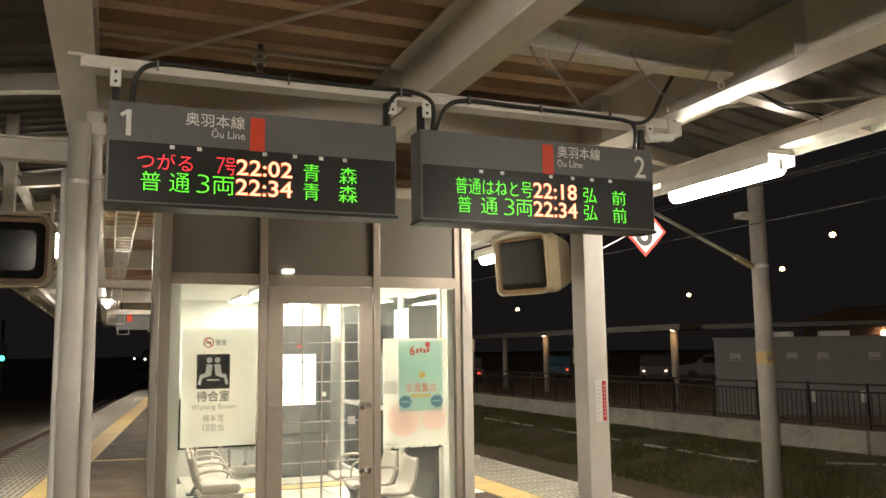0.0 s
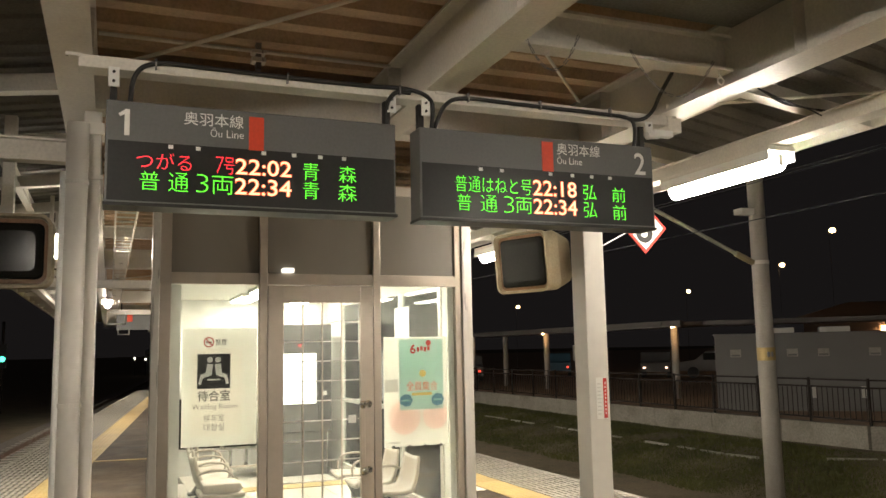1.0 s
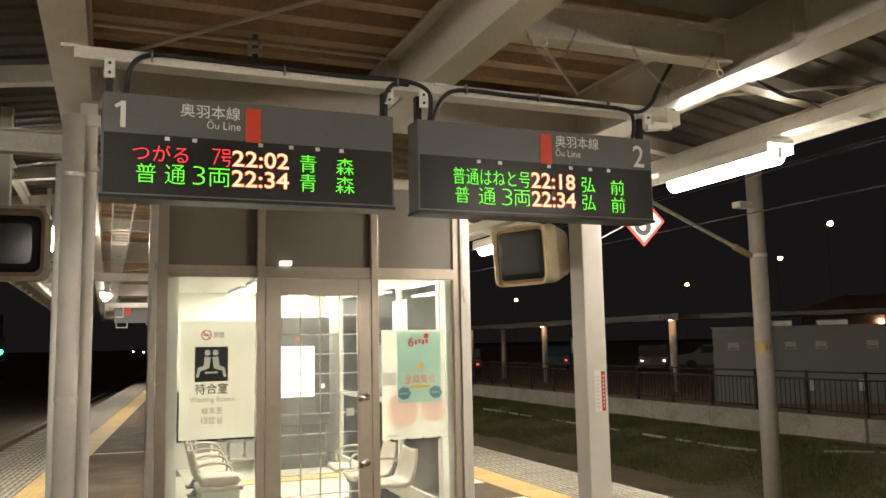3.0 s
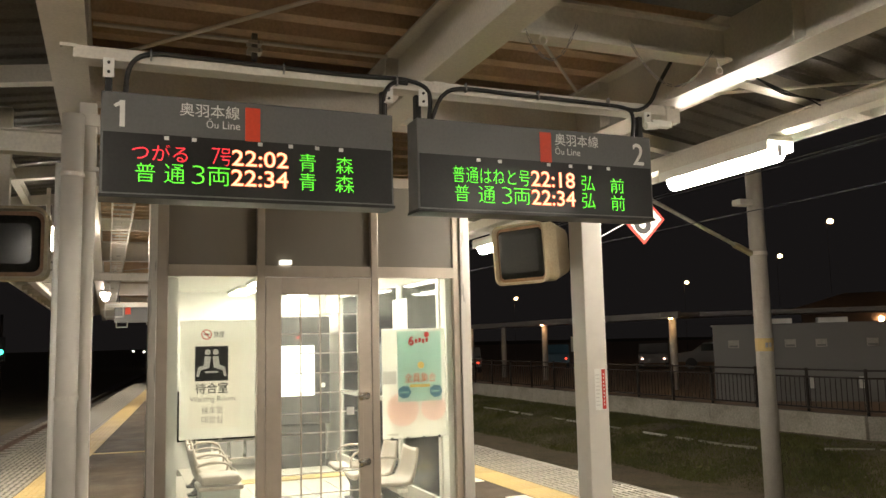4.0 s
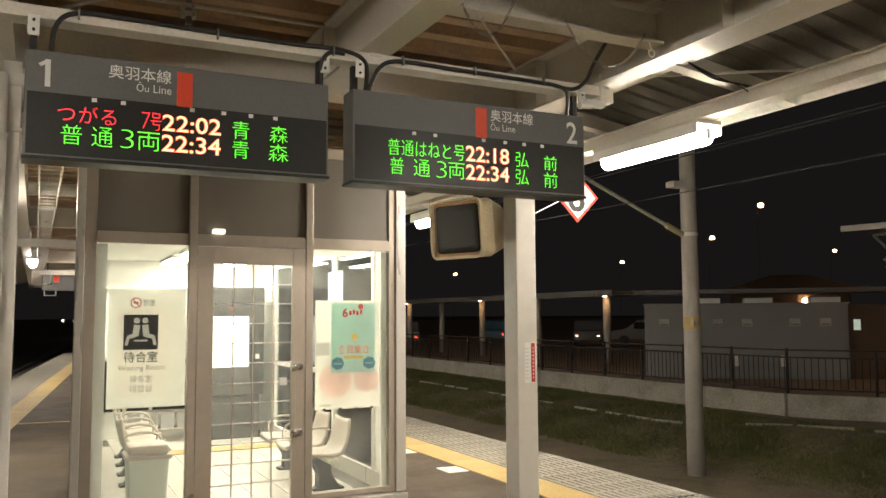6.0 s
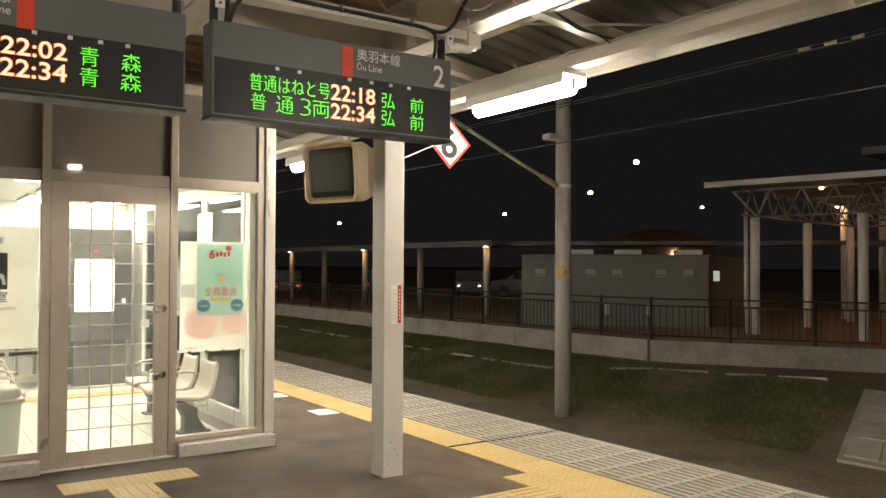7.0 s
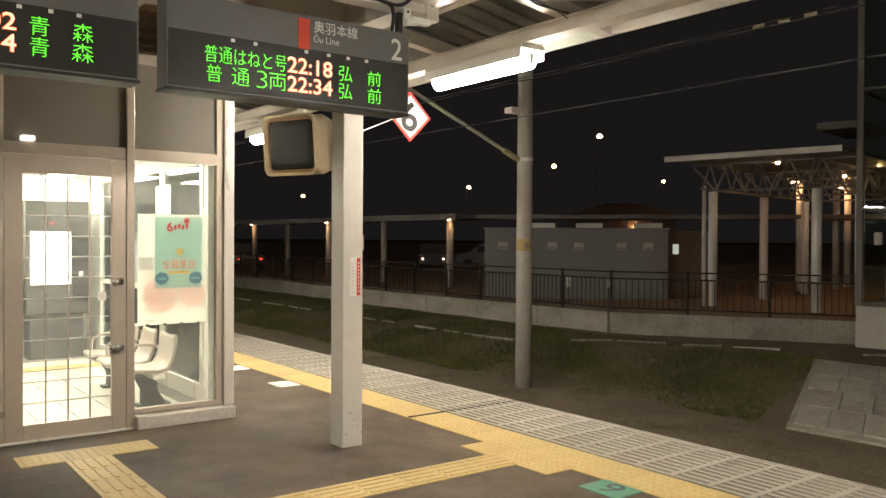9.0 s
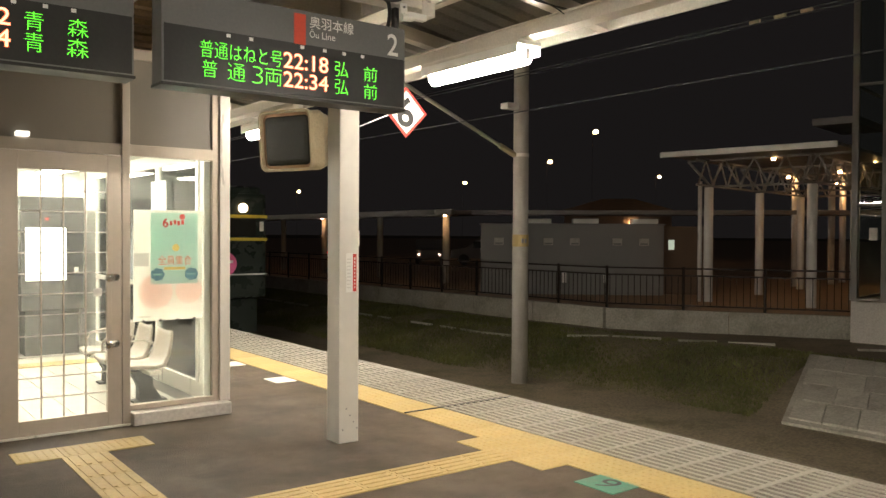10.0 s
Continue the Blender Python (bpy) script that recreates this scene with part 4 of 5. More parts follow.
# ---- platform monitors ----
def rounded_tube(rings, n=6):
    """A closed body lofted through rounded rectangles (y, half width, half height, radius)."""
    bm, loops = bmesh.new(), []
    for y, hw, hh, r in rings:
        ring = []
        for cx, cz, a0 in ((hw - r, hh - r, 0), (r - hw, hh - r, 90), (r - hw, r - hh, 180), (hw - r, r - hh, 270)):
            for k in range(n + 1):
                a = math.radians(a0 + 90 * k / n)
                ring.append(bm.verts.new((cx + r * math.cos(a), y, cz + r * math.sin(a))))
        loops.append(ring)
    for p, q in zip(loops, loops[1:]):
        for i in range(len(p)):
            j = (i + 1) % len(p)
            bm.faces.new((p[i], p[j], q[j], q[i]))
    bm.faces.new(loops[0])
    bm.faces.new(loops[-1])
    return bm


def monitor(m, w, h, label):
    t = thing("platform_monitor", label, "monitor", "platform monitors", m)
    # the face looks along -y; the casing tapers to the back
    a, b = w / 2, h / 2
    part("casing", rounded_tube([(0.0, a - 0.05, b - 0.05, 0.07), (0.0, a, b, 0.08), (-0.055, a + 0.006, b + 0.006, 0.085), (-0.055, a - 0.014, b - 0.014, 0.07), (0.012, a - 0.022, b - 0.022, 0.07), (0.012, a - 0.03, b - 0.03, 0.06)][::-1] + [(0.16, a, b, 0.08), (0.36, a * 0.86, b * 0.86, 0.09), (0.44, a * 0.80, b * 0.80, 0.09)]), CREAM, t)
    part("bezel", rounded_tube([(-0.012, a - 0.026, b - 0.026, 0.06), (0.010, a - 0.026, b - 0.026, 0.06)]), TRIM, t, "brown orange bezel")
    part("screen", rounded_tube([(-0.030, a - 0.10, b - 0.11, 0.05), (-0.024, a - 0.060, b - 0.068, 0.05), (-0.012, a - 0.046, b - 0.054, 0.05)]), SCREEN, t, "dark unlit monitor glass")
    part("hanger", B((-0.04, 0.04, 0.15, 0.22, b - 0.005, 3.33 - m.translation.z), bevel=0.005), STEEL, t)
    return t


monitor(pose(3.87, 7.36, 2.46, 5, 0, -67), 0.66, 0.60, "weathered cream platform monitor in a hooded casing")
monitor(pose(-0.71, 6.3, 2.33, 0, 0, -4), 0.64, 0.50, "weathered cream platform monitor with orange trim")

far_sign = thing("hanging_sign", "small dark hanging sign with a red block far along the platform", "sign")
part("panel", B((0.15, 1.15, 24.0, 24.15, 2.30, 2.78), bevel=0.01), DARK, far_sign)
part("colour_block", B((0.42, 0.56, 23.99, 24.0, 2.52, 2.74)), RED, far_sign)
part("hanger", B((0.25, 0.29, 24.05, 24.09, 2.78, 3.45), (1.0, 1.04, 24.05, 24.09, 2.78, 3.45)), RUBBER, far_sign)
for x, y, z in ((0.12, 19.5, 2.28), (0.45, 32.0, 2.35)):
    fb = thing("box_sign", "small white box sign hanging from the canopy", "sign", "box signs", pose(x, y, z))
    part("frame", B((-0.2, 0.2, -0.03, 0.03, 0.0, 0.03), (-0.2, -0.17, -0.03, 0.03, 0.0, 0.30), (0.17, 0.2, -0.03, 0.03, 0.0, 0.30), (-0.2, 0.2, -0.03, 0.03, 0.27, 0.30)), WHITE, fb)
    part("hanger", B((-0.02, 0.02, -0.02, 0.02, 0.30, 3.46 - z)), STEEL, fb)
tray = thing("cable_tray", "grey ladder cable tray hung under the canopy", "cable tray")
for x in (0.02, 0.22):
    part("side_rail", B((x - 0.008, x + 0.008, 7.2, 30.0, 2.98, 3.03)), ALUP, tray)
for k in range(60):
    part("rung", B((0.028, 0.212, 7.3 + 0.3 * k, 7.32 + 0.3 * k, 2.985, 3.0)), ALUP, tray)
for k in range(6):
    part("hanger", B((0.115, 0.125, 8.0 + 3.6 * k, 8.01 + 3.6 * k, 3.0, 3.46), (0.02, 0.22, 8.0 + 3.6 * k, 8.03 + 3.6 * k, 2.97, 2.985)), STEEL, tray)

# ---- stop marker, floor marks ----
six = thing("stop_marker", "white diamond stop marker with red border and number", "marker sign", m=pose(4.434, 6.082, 2.652))


def diamond(r, y0, y1):
    bm = bmesh.new()
    f, g = ([bm.verts.new((r * dx, y, r * dz)) for dx, dz in ((1, 0), (0, 1), (-1, 0), (0, -1))] for y in (y0, y1))
    bm.faces.new(f), bm.faces.new(g)
    for k in range(4):
        bm.faces.new((f[k], f[(k + 1) % 4], g[(k + 1) % 4], g[k]))
    return bm


part("border_plate", diamond(0.233, 0.0, 0.012), REDP, six)
part("plate", diamond(0.197, -0.004, -0.001), WHITE, six)
text("numeral", "6", (-0.105, 0.080, -0.140, 0.140), -0.006, INK, six, bold=0.02)
part("hanger", rod(rod(bmesh.new(), (0.0, 0.02, 0.16), (-0.10, 0.02, 0.32), 0.012), (0.0, 0.02, -0.12), (0.0, 0.02, 0.18), 0.010), STEEL, six)
part("stay_wire", rod(bmesh.new(), (-0.05, 0.02, 0.02), (-1.314, -1.097, -0.404), 0.005), GREYINK, six)


def floor_text(name, body, cx, cy, w, h, turn, material, parent):
    return text(name, body, (-w / 2, w / 2, -h / 2, h / 2), 0, material, parent, pose(cx, cy, 0.0085, -90, 0, turn))


mark = thing("boarding_mark", "green painted boarding mark with a number on the asphalt", "floor mark")
part("plate", B((3.82, 4.075, 3.03, 3.34, 0.0, 0.006)), GREEN, mark)
floor_text("numeral", "6", 3.95, 3.18, 0.13, 0.18, 90, INK, mark)
for x0, y0 in ((3.80, 7.47), (3.80, 8.75)):
    w = thing("boarding_mark", "white painted boarding mark beside the yellow line", "floor mark", "white marks")
    part("plate", B((x0, x0 + 0.23, y0, y0 + 0.30, 0.0, 0.005)), LINE, w)
w = thing("boarding_mark", "white painted boarding mark beside the yellow line", "floor mark", "white marks")
part("plate", B((-0.75, -0.60, 10.75, 11.15, 0.0, 0.005)), LINE, w)
w = thing("boarding_mark", "white painted boarding mark beside the yellow line", "floor mark", "white marks")
part("plate", B((0.72, 1.05, 28.6, 29.2, 0.0, 0.005)), LINE, w)

# ---- posters ----
PY = FY + 0.05
board = thing("waiting_room_notice", "white board with waiting room pictogram behind the glass", "notice")
part("board", B((0.515, 0.582, PY, PY + 0.004, 0.905, 1.80), (0.962, 1.075, PY, PY + 0.004, 0.905, 1.80), (0.582, 0.962, PY, PY + 0.004, 0.905, 0.985), (0.582, 0.962, PY, PY + 0.004, 1.640, 1.80)), PAPW, board)
part("card", B((0.582, 0.962, PY - 0.003, PY + 0.001, 0.985, 1.640)), CARDW, board)
pic = part("pictogram", B((0.625, 0.872, PY - 0.006, PY - 0.003, 1.338, 1.602), bevel=0.0), INK, board, "black pictogram of two seated figures")
bm = bmesh.new()
for sx in (-1, 1):
    cx = 0.748
    disc(cx + sx * 0.030, PY - 0.008, 1.557, 0.022, 0.001, 16, bm)
    bar(bm, (cx + sx * 0.028, PY - 0.0078, 1.525), (cx + sx * 0.040, PY - 0.0078, 1.44), 0.001, 0.045)
    bar(bm, (cx + sx * 0.035, PY - 0.0076, 1.448), (cx + sx * 0.092, PY - 0.0076, 1.432), 0.001, 0.030)
    bar(bm, (cx + sx * 0.088, PY - 0.0074, 1.440), (cx + sx * 0.104, PY - 0.0074, 1.372), 0.001, 0.022)
B((0.700, 0.796, PY - 0.0072, PY - 0.0062, 1.400, 1.412), bm=bm)
part("figures", bm, WHITE, pic)
text("words", "待合室", (0.628, 0.872, 1.243, 1.325), PY - 0.0045, INK, board, bold=0.01)
text("words", "Waiting Room", (0.590, 0.925, 1.172, 1.222), PY - 0.0045, GREYINK, board)
text("words", "候车室", (0.677, 0.832, 1.092, 1.145), PY - 0.0045, GREYINK, board)
text("words", "대합실", (0.677, 0.832, 1.020, 1.074), PY - 0.0045, GREYINK, board)
text("words", "禁煙", (0.758, 0.843, 1.668, 1.716), PY - 0.002, INK, board)
bm = bmesh.new()
for k in range(24):
    a, b = k * math.tau / 24, (k + 1) * math.tau / 24
    bar(bm, (0.709 + 0.036 * math.cos(a), PY - 0.002, 1.692 + 0.036 * math.sin(a)), (0.709 + 0.036 * math.cos(b), PY - 0.002, 1.692 + 0.036 * math.sin(b)), 0.002, 0.008)
bar(bm, (0.685, PY - 0.002, 1.718), (0.733, PY - 0.002, 1.666), 0.002, 0.008)
part("no_smoking_ring", bm, REDP, board)
part("cigarette", B((0.688, 0.730, PY - 0.0012, PY - 0.0004, 1.686, 1.697)), INK, board)
for k in range(16):
    z = 1.56 - 0.042 * k
    part("text_bar", B((0.975, 1.06, PY - 0.001, PY, z, z + 0.005)), CARDW, board)
poster = thing("event_poster", "teal event poster on a white board with pink circles", "poster")
part("board", B((2.125, 2.690, PY, PY + 0.012, 0.808, 1.712)), PAPW, poster)
part("teal_sheet", B((2.259, 2.649, PY - 0.004, PY, 1.106, 1.690)), TEALW, poster)
part("pink_circle", disc(2.300, PY - 0.002, 1.045, 0.140, 0.0015, 40), PINKW, poster)
part("pink_circle", disc(2.575, PY - 0.002, 1.050, 0.112, 0.0015, 40), PINKW, poster)
text("words", "6", (2.355, 2.405, 1.570, 1.650), PY - 0.006, REDP, poster, bold=0.03)
for k in range(4):
    part("text_bar", B((2.415 + 0.032 * k, 2.437 + 0.032 * k, PY - 0.006, PY - 0.004, 1.588 + 0.008 * (k % 2), 1.625 + 0.008 * (k % 2))), REDP, poster)
part("badge", disc(2.52, PY - 0.006, 1.660, 0.024, 0.0015, 20), REDP, poster)
text("words", "全員集合", (2.318, 2.598, 1.262, 1.340), PY - 0.006, ORANGE, poster, bold=0.0)
text("title_halo", "全員集合", (2.312, 2.604, 1.255, 1.347), PY - 0.005, PAPW, poster, bold=0.06)
part("sun_badge", disc(2.465, PY - 0.006, 1.405, 0.030, 0.0015, 20), GOLD, poster)
part("ribbon", B((2.365, 2.545, PY - 0.006, PY - 0.004, 1.222, 1.246)), GOLD, poster)
for cx in (2.315, 2.597):
    bm = bmesh.new()
    for k in range(7):
        a = k * math.tau / 7
        disc(cx + 0.034 * math.cos(a), PY - 0.006, 1.185 + 0.030 * math.sin(a), 0.024, 0.0015, 14, bm)
    part("flower_badge", bm, BLUE, poster)
    part("text_bar", B((cx - 0.035, cx + 0.035, PY - 0.0075, PY - 0.006, 1.178, 1.190)), TEAL, poster)
part("grey_photo", B((2.130, 2.245, PY - 0.003, PY, 1.255, 1.36)), CARD, poster)
part("text_bar", B((2.16, 2.26, PY - 0.002, PY, 0.835, 0.85)), CARD, poster)
for k in range(4):
    part("clip", disc(2.20 + 0.14 * k, PY - 0.01, 0.808, 0.013, 0.02, 10), INK, poster)
poster.location.x = -0.006

# ---- waiting room furniture ----
def shell_seat():
    """A moulded seat shell facing +x, its seat at z 0.33."""
    bm = bmesh.new()
    prof = [(0.25, 0.318), (0.23, 0.340), (0.10, 0.334), (-0.03, 0.322), (-0.10, 0.338), (-0.145, 0.40), (-0.168, 0.49), (-0.186, 0.585), (-0.190, 0.625)]
    cols = []
    for j in range(9):
        v = -1 + j / 4
        cols.append([(x + 0.02 * v * v * (1 if x < -0.1 else 0.4), 0.215 * v * (1 - 0.16 * max(0, (z - 0.48) / 0.15)), z + 0.022 * v * v) for x, z in prof])
    top = [[bm.verts.new(p) for p in c] for c in cols]
    bot = [[bm.verts.new((p[0] - 0.020, p[1] * 1.02, p[2] - (0.030 if p[0] > -0.1 else 0.014))) for p in c] for c in cols]
    for g in (top, bot):
        for a, b in zip(g, g[1:]):
            for i in range(len(prof) - 1):
                bm.faces.new((a[i], a[i + 1], b[i + 1], b[i]))
    for k in (0, -1):
        for i in range(len(prof) - 1):
            bm.faces.new((top[k][i], top[k][i + 1], bot[k][i + 1], bot[k][i]))
    for i in (0, -1):
        for a, b, c, d in zip(top, top[1:], bot[1:], bot):
            bm.faces.new((a[i], b[i], c[i], d[i]))
    return bm


def pedestal_shape():
    """A flared sheet steel pedestal on a floor plate."""
    bm = prism([(-0.10, -0.06), (0.10, -0.06), (0.10, 0.06), (-0.10, 0.06)], 0.02, 0.28)
    for v in bm.verts:
        up = v.co.z > 0.1
        v.co.x = v.co.x * (0.9 if up else 1.0) + (0.05 if up else -0.03)
    bmesh.ops.bisect_plane(bm, geom=bm.verts[:] + bm.edges[:] + bm.faces[:], plane_co=(0, 0, 0.14), plane_no=(0, 0, 1))
    for v in bm.verts:
        if abs(v.co.z - 0.14) < 1e-4:
            v.co.x = 0.01 + (v.co.x - 0.01) * 0.62
    return B((-0.17, 0.12, -0.07, 0.07, 0.0, 0.02), bm=bm)


def chair(m):
    c = thing("waiting_chair", "pale beige moulded plastic chair with arms in the waiting room", "chair", "waiting room chairs", m)
    part("shell", shell_seat(), PLASTIC, c, smooth=True)
    cable("armrest", ((-0.16, -0.215, 0.475), (-0.08, -0.235, 0.51), (0.02, -0.24, 0.515), (0.12, -0.235, 0.49), (0.165, -0.225, 0.43), (0.16, -0.215, 0.34)), 0.012, PLASTIC, c)
    part("pedestal", pedestal_shape(), INK, c, "dark steel pedestal")
    part("support_beam", B((-0.05, 0.05, -0.28, 0.28, 0.27, 0.305), bevel=0.005), ALUP, c)
    return c


c0 = chair(pose(2.43, 7.28, 0.014, 0, 0, 180))
for k in (1, 2):
    c = copy_thing(c0, pose(2.43, 7.28 + 0.57 * k, 0.014, 0, 0, 180))
    if k == 1:
        bpy.data.objects.remove(next(o for o in c.children if o.name.startswith("pedestal")))
for k in range(4):
    copy_thing(c0, pose(0.94 + 0.033 * k, 8.28 + 0.57 * k, 0.014, 0, 0, 2))
bn = thing("waste_bin", "grey green plastic waste bin with a pale lid", "waste bin", m=pose(0.86, 7.0, 0.014))
bm = B((-0.155, 0.155, -0.16, 0.16, 0.0, 0.47), bevel=0.02)
for v in bm.verts:
    k = 0.86 + 0.14 * v.co.z / 0.47
    v.co.x *= k
    v.co.y *= k
part("body", bm, BIN, bn)
part("rim", B((-0.175, 0.175, -0.18, 0.18, 0.455, 0.49), bevel=0.012), PLASTIC, bn)
part("lid", B((-0.15, 0.15, -0.155, 0.155, 0.49, 0.565), bevel=0.025), PLASTIC, bn, "pale plastic lid")
cab = thing("display_cabinet", "dark cabinet with a bright white screen in the waiting room", "display", m=pose(2.02, 10.75, 0.014))
part("body", B((0, 0.72, 0, 0.45, 0.55, 1.95), bevel=0.015), CABD, cab)
part("screen", B((0.05, 0.51, -0.012, 0.0, 0.92, 1.57), bevel=0.003), SCREENW, cab, "bright white backlit screen")
part("control_panel", B((0.54, 0.70, -0.012, 0.0, 0.7, 1.5)), BLACK, cab)
part("label_plate", B((0.60, 0.65, -0.016, -0.012, 1.02, 1.08)), PAPER, cab)
part("red_mark", B((0.27, 0.315, -0.006, 0.0, 1.66, 1.69)), REDP, cab)
part("stand", B((0.05, 0.67, 0.05, 0.4, 0.0, 0.55), bevel=0.01), CABD, cab)
sh = thing("leaflet_rack", "low dark leaflet rack against the end wall", "rack", m=pose(1.05, 10.9, 0.014))
for z in (0.15, 0.45, 0.75, 1.05):
    part("shelf", B((0, 0.85, 0.0, 0.3, z, z + 0.02)), ALU, sh)
    part("leaflets", B(*[(0.03 + 0.2 * k, 0.19 + 0.2 * k, 0.03, 0.06, z + 0.02, z + 0.22) for k in range(4)]), CARD if z > 0.5 else GREYINK, sh)["kind"] = "stuff"
for x in (0.0, 0.83):
    part("side", B((x, x + 0.02, 0, 0.3, 0.0, 1.25)), ALU, sh)
for y in (8.0, 9.4):
    nb = thing("wall_notice", "white notice sheets fixed to the waiting room side", "notice", "side notices", pose(2.85, y, 1.5))
    part("sheet", B((0, 0.008, 0, 0.45, 0.0, 0.55)), PAPER, nb)
# glowing block above the door, in place of a lamp's reflection in the panel
sl = thing("sensor_lamp", "small glowing block standing for a lamp's reflection above the door", "lamp", m=pose(1.24, FY - 0.02, 2.255))
part("body", B((0.015, 0.105, -0.05, 0.03, -0.024, 0.012), bevel=0.008), glow("reflection_glow", (1.0, 0.95, 0.85), 1.1), sl)

# ---- overhead line pole ----
def bent_plate(r, a0, a1, z0, z1, n=10):
    """A thin plate bent round an upright pole, between two angles."""
    bm = bmesh.new()
    rings = []
    for k in range(n + 1):
        a = math.radians(a0 + (a1 - a0) * k / n)
        rings.append([bm.verts.new((q * math.cos(a), q * math.sin(a), z)) for q, z in ((r, z0), (r, z1), (r + 0.003, z1), (r + 0.003, z0))])
    for a, b in zip(rings, rings[1:]):
        for i in range(4):
            bm.faces.new((a[i], a[(i + 1) % 4], b[(i + 1) % 4], b[i]))
    bm.faces.new(rings[0])
    bm.faces.new(rings[-1])
    return bm


pole = thing("overhead_line_pole", "round grey concrete overhead line pole beyond the track", "pole", m=pose(9.98, 10.58, 0))
part("shaft", rod(bmesh.new(), (0, 0, -1.15), (0, 0, 8.5), 0.146, 0.119, n=28), POLEC, pole, smooth=True)
part("number_plate", bent_plate(0.1415, 150, 320, 1.32, 1.53), YELLOW, pole, "curved yellow number plate")
part("text_bar", B((-0.09, -0.05, -0.142, -0.117, 1.38, 1.46)), GREYINK, pole)
part("text_bar", B((-0.03, 0.01, -0.149, -0.127, 1.38, 1.46)), GREYINK, pole)
part("strut", rod(bmesh.new(), (-0.14, 0, 2.92), (-3.1, -0.45, 3.93), 0.030), POLEC, pole)
ins = part("insulator", rod(bmesh.new(), (-0.16, 0, 2.93), (-0.55, -0.06, 3.06), 0.05), CREAM, pole)
part("upper_arm", rod(bmesh.new(), (-0.14, 0, 4.6), (-2.6, -0.2, 4.75), 0.03), STEEL, pole)
for z in (2.9, 4.58):
    part("band", rod(bmesh.new(), (0, 0, z), (0, 0, z + 0.06), 0.143, n=24), STEEL, pole)
part("switch_box", B((-0.40, -0.14, -0.1, 0.1, 3.72, 3.82), bevel=0.01), STEEL, pole)
wires = thing("overhead_wires", "thin overhead line wires along the track", "wires")
for x, z, r in ((7.0, 3.06, 0.010), (7.0, 3.50, 0.010), (7.15, 3.58, 0.008), (9.9, 5.6, 0.010), (10.2, 6.4, 0.010)):
    part("wire", rod(bmesh.new(), (x, -30, z - 0.05), (x, 140, z + 0.1), r * 0.65, n=6), INK, wires)
for y in (3.6, 3.85, 4.1):
    part("wire_clamp", rod(bmesh.new(), (7.0, y, 3.50), (7.0, y + 0.10, 3.50), 0.018, n=10), CREAM, wires)

# ---- street lamps and far lights ----
def street_lamp(x, y, z, r):
    s = thing("street_lamp", "tall forecourt street lamp, lit warm", "street lamp", "forecourt lamps", pose(x, y, 0))
    part("mast", rod(bmesh.new(), (0, 0.3, -0.22), (0, 0.3, z), 0.011, 0.009, n=6), INK, s)
    part("arm", rod(bmesh.new(), (0, 0.3, z - 0.02), (0, 0, z + 0.05), 0.02), INK, s)
    bm = bmesh.new()
    bmesh.ops.create_uvsphere(bm, u_segments=14, v_segments=8, radius=r, matrix=Matrix.Translation((0, 0, z)) @ Matrix.Diagonal((1, 1, 0.8, 1)))
    part("lantern", bm, STREET, s, "glowing lantern", smooth=True)


for x, y, z, r in ((44.8, 40.7, 9.03, 0.21), (41.7, 42.2, 6.78, 0.17), (37.5, 46.7, 5.3, 0.14), (27.4, 53.2, 4.56, 0.13), (47.5, 37.1, 5.69, 0.13)):
    street_lamp(x, y, z, r)
sg = thing("railway_signal", "railway signal post showing green", "signal", m=pose(-4.9, 46, -1.1))
part("post", rod(bmesh.new(), (0, 0, 0), (0, 0, 4.5), 0.07), FENCE, sg)
part("head", B((-0.2, 0.2, -0.1, 0.05, 2.2, 3.4), bevel=0.03), INK, sg)
part("lens", disc(0, -0.12, 2.65, 0.13, 0.02, 16), SIGNAL, sg, "green lens")
for x, y, z in ((-9, 60, 4.4), (-8, 58, 3.0), (3.2, 120, 1.2), (4.4, 115, 1.1)):
    fl = thing("distant_lamp", "small distant lamp beyond the platform end", "lamp", "distant lamps", pose(x, y, -1.1))
    part("post", rod(bmesh.new(), (0, 0, 0), (0, 0, z + 1.1), 0.04), FENCE, fl)
    bm = bmesh.new()
    bmesh.ops.create_uvsphere(bm, u_segments=10, v_segments=6, radius=0.13, matrix=Matrix.Translation((0, 0, z + 1.1)))
    part("bulb", bm, glow("distant_bulb", (1.0, 0.45, 0.2) if x < 0 else (1.0, 0.9, 0.8), 4.0), fl)


def car(m, paint, lights):
    c = thing("parked_car", "parked car in the dark forecourt", "car", "forecourt cars", m)
    bm = bmesh.new()
    prof = [(-2.1, 0.35), (-2.1, 0.85), (-1.7, 0.95), (-1.2, 1.42), (0.6, 1.45), (1.2, 0.98), (2.0, 0.86), (2.1, 0.4)]
    a, b = [bm.verts.new((x, -0.8, z)) for x, z in prof], [bm.verts.new((x, 0.8, z)) for x, z in prof]
    bm.faces.new(a), bm.faces.new(b)
    for i in range(len(prof)):
        j = (i + 1) % len(prof)
        bm.faces.new((a[i], a[j], b[j], b[i]))
    part("body", bm, paint, c)
    part("side_window", B((-1.15, 0.75, -0.81, 0.81, 0.98, 1.36)), SCREEN, c)
    for x in (-1.3, 1.3):
        for y in (-0.72, 0.72):
            w = part("wheel", rod(bmesh.new(), (x, y - 0.1, 0.31), (x, y + 0.1, 0.31), 0.31, n=18), RUBBER, c)
    for y in (-0.6, 0.6):
        part("lamp", B((-2.13, -2.08, y - 0.06, y + 0.06, 0.54, 0.62)), lights, c)


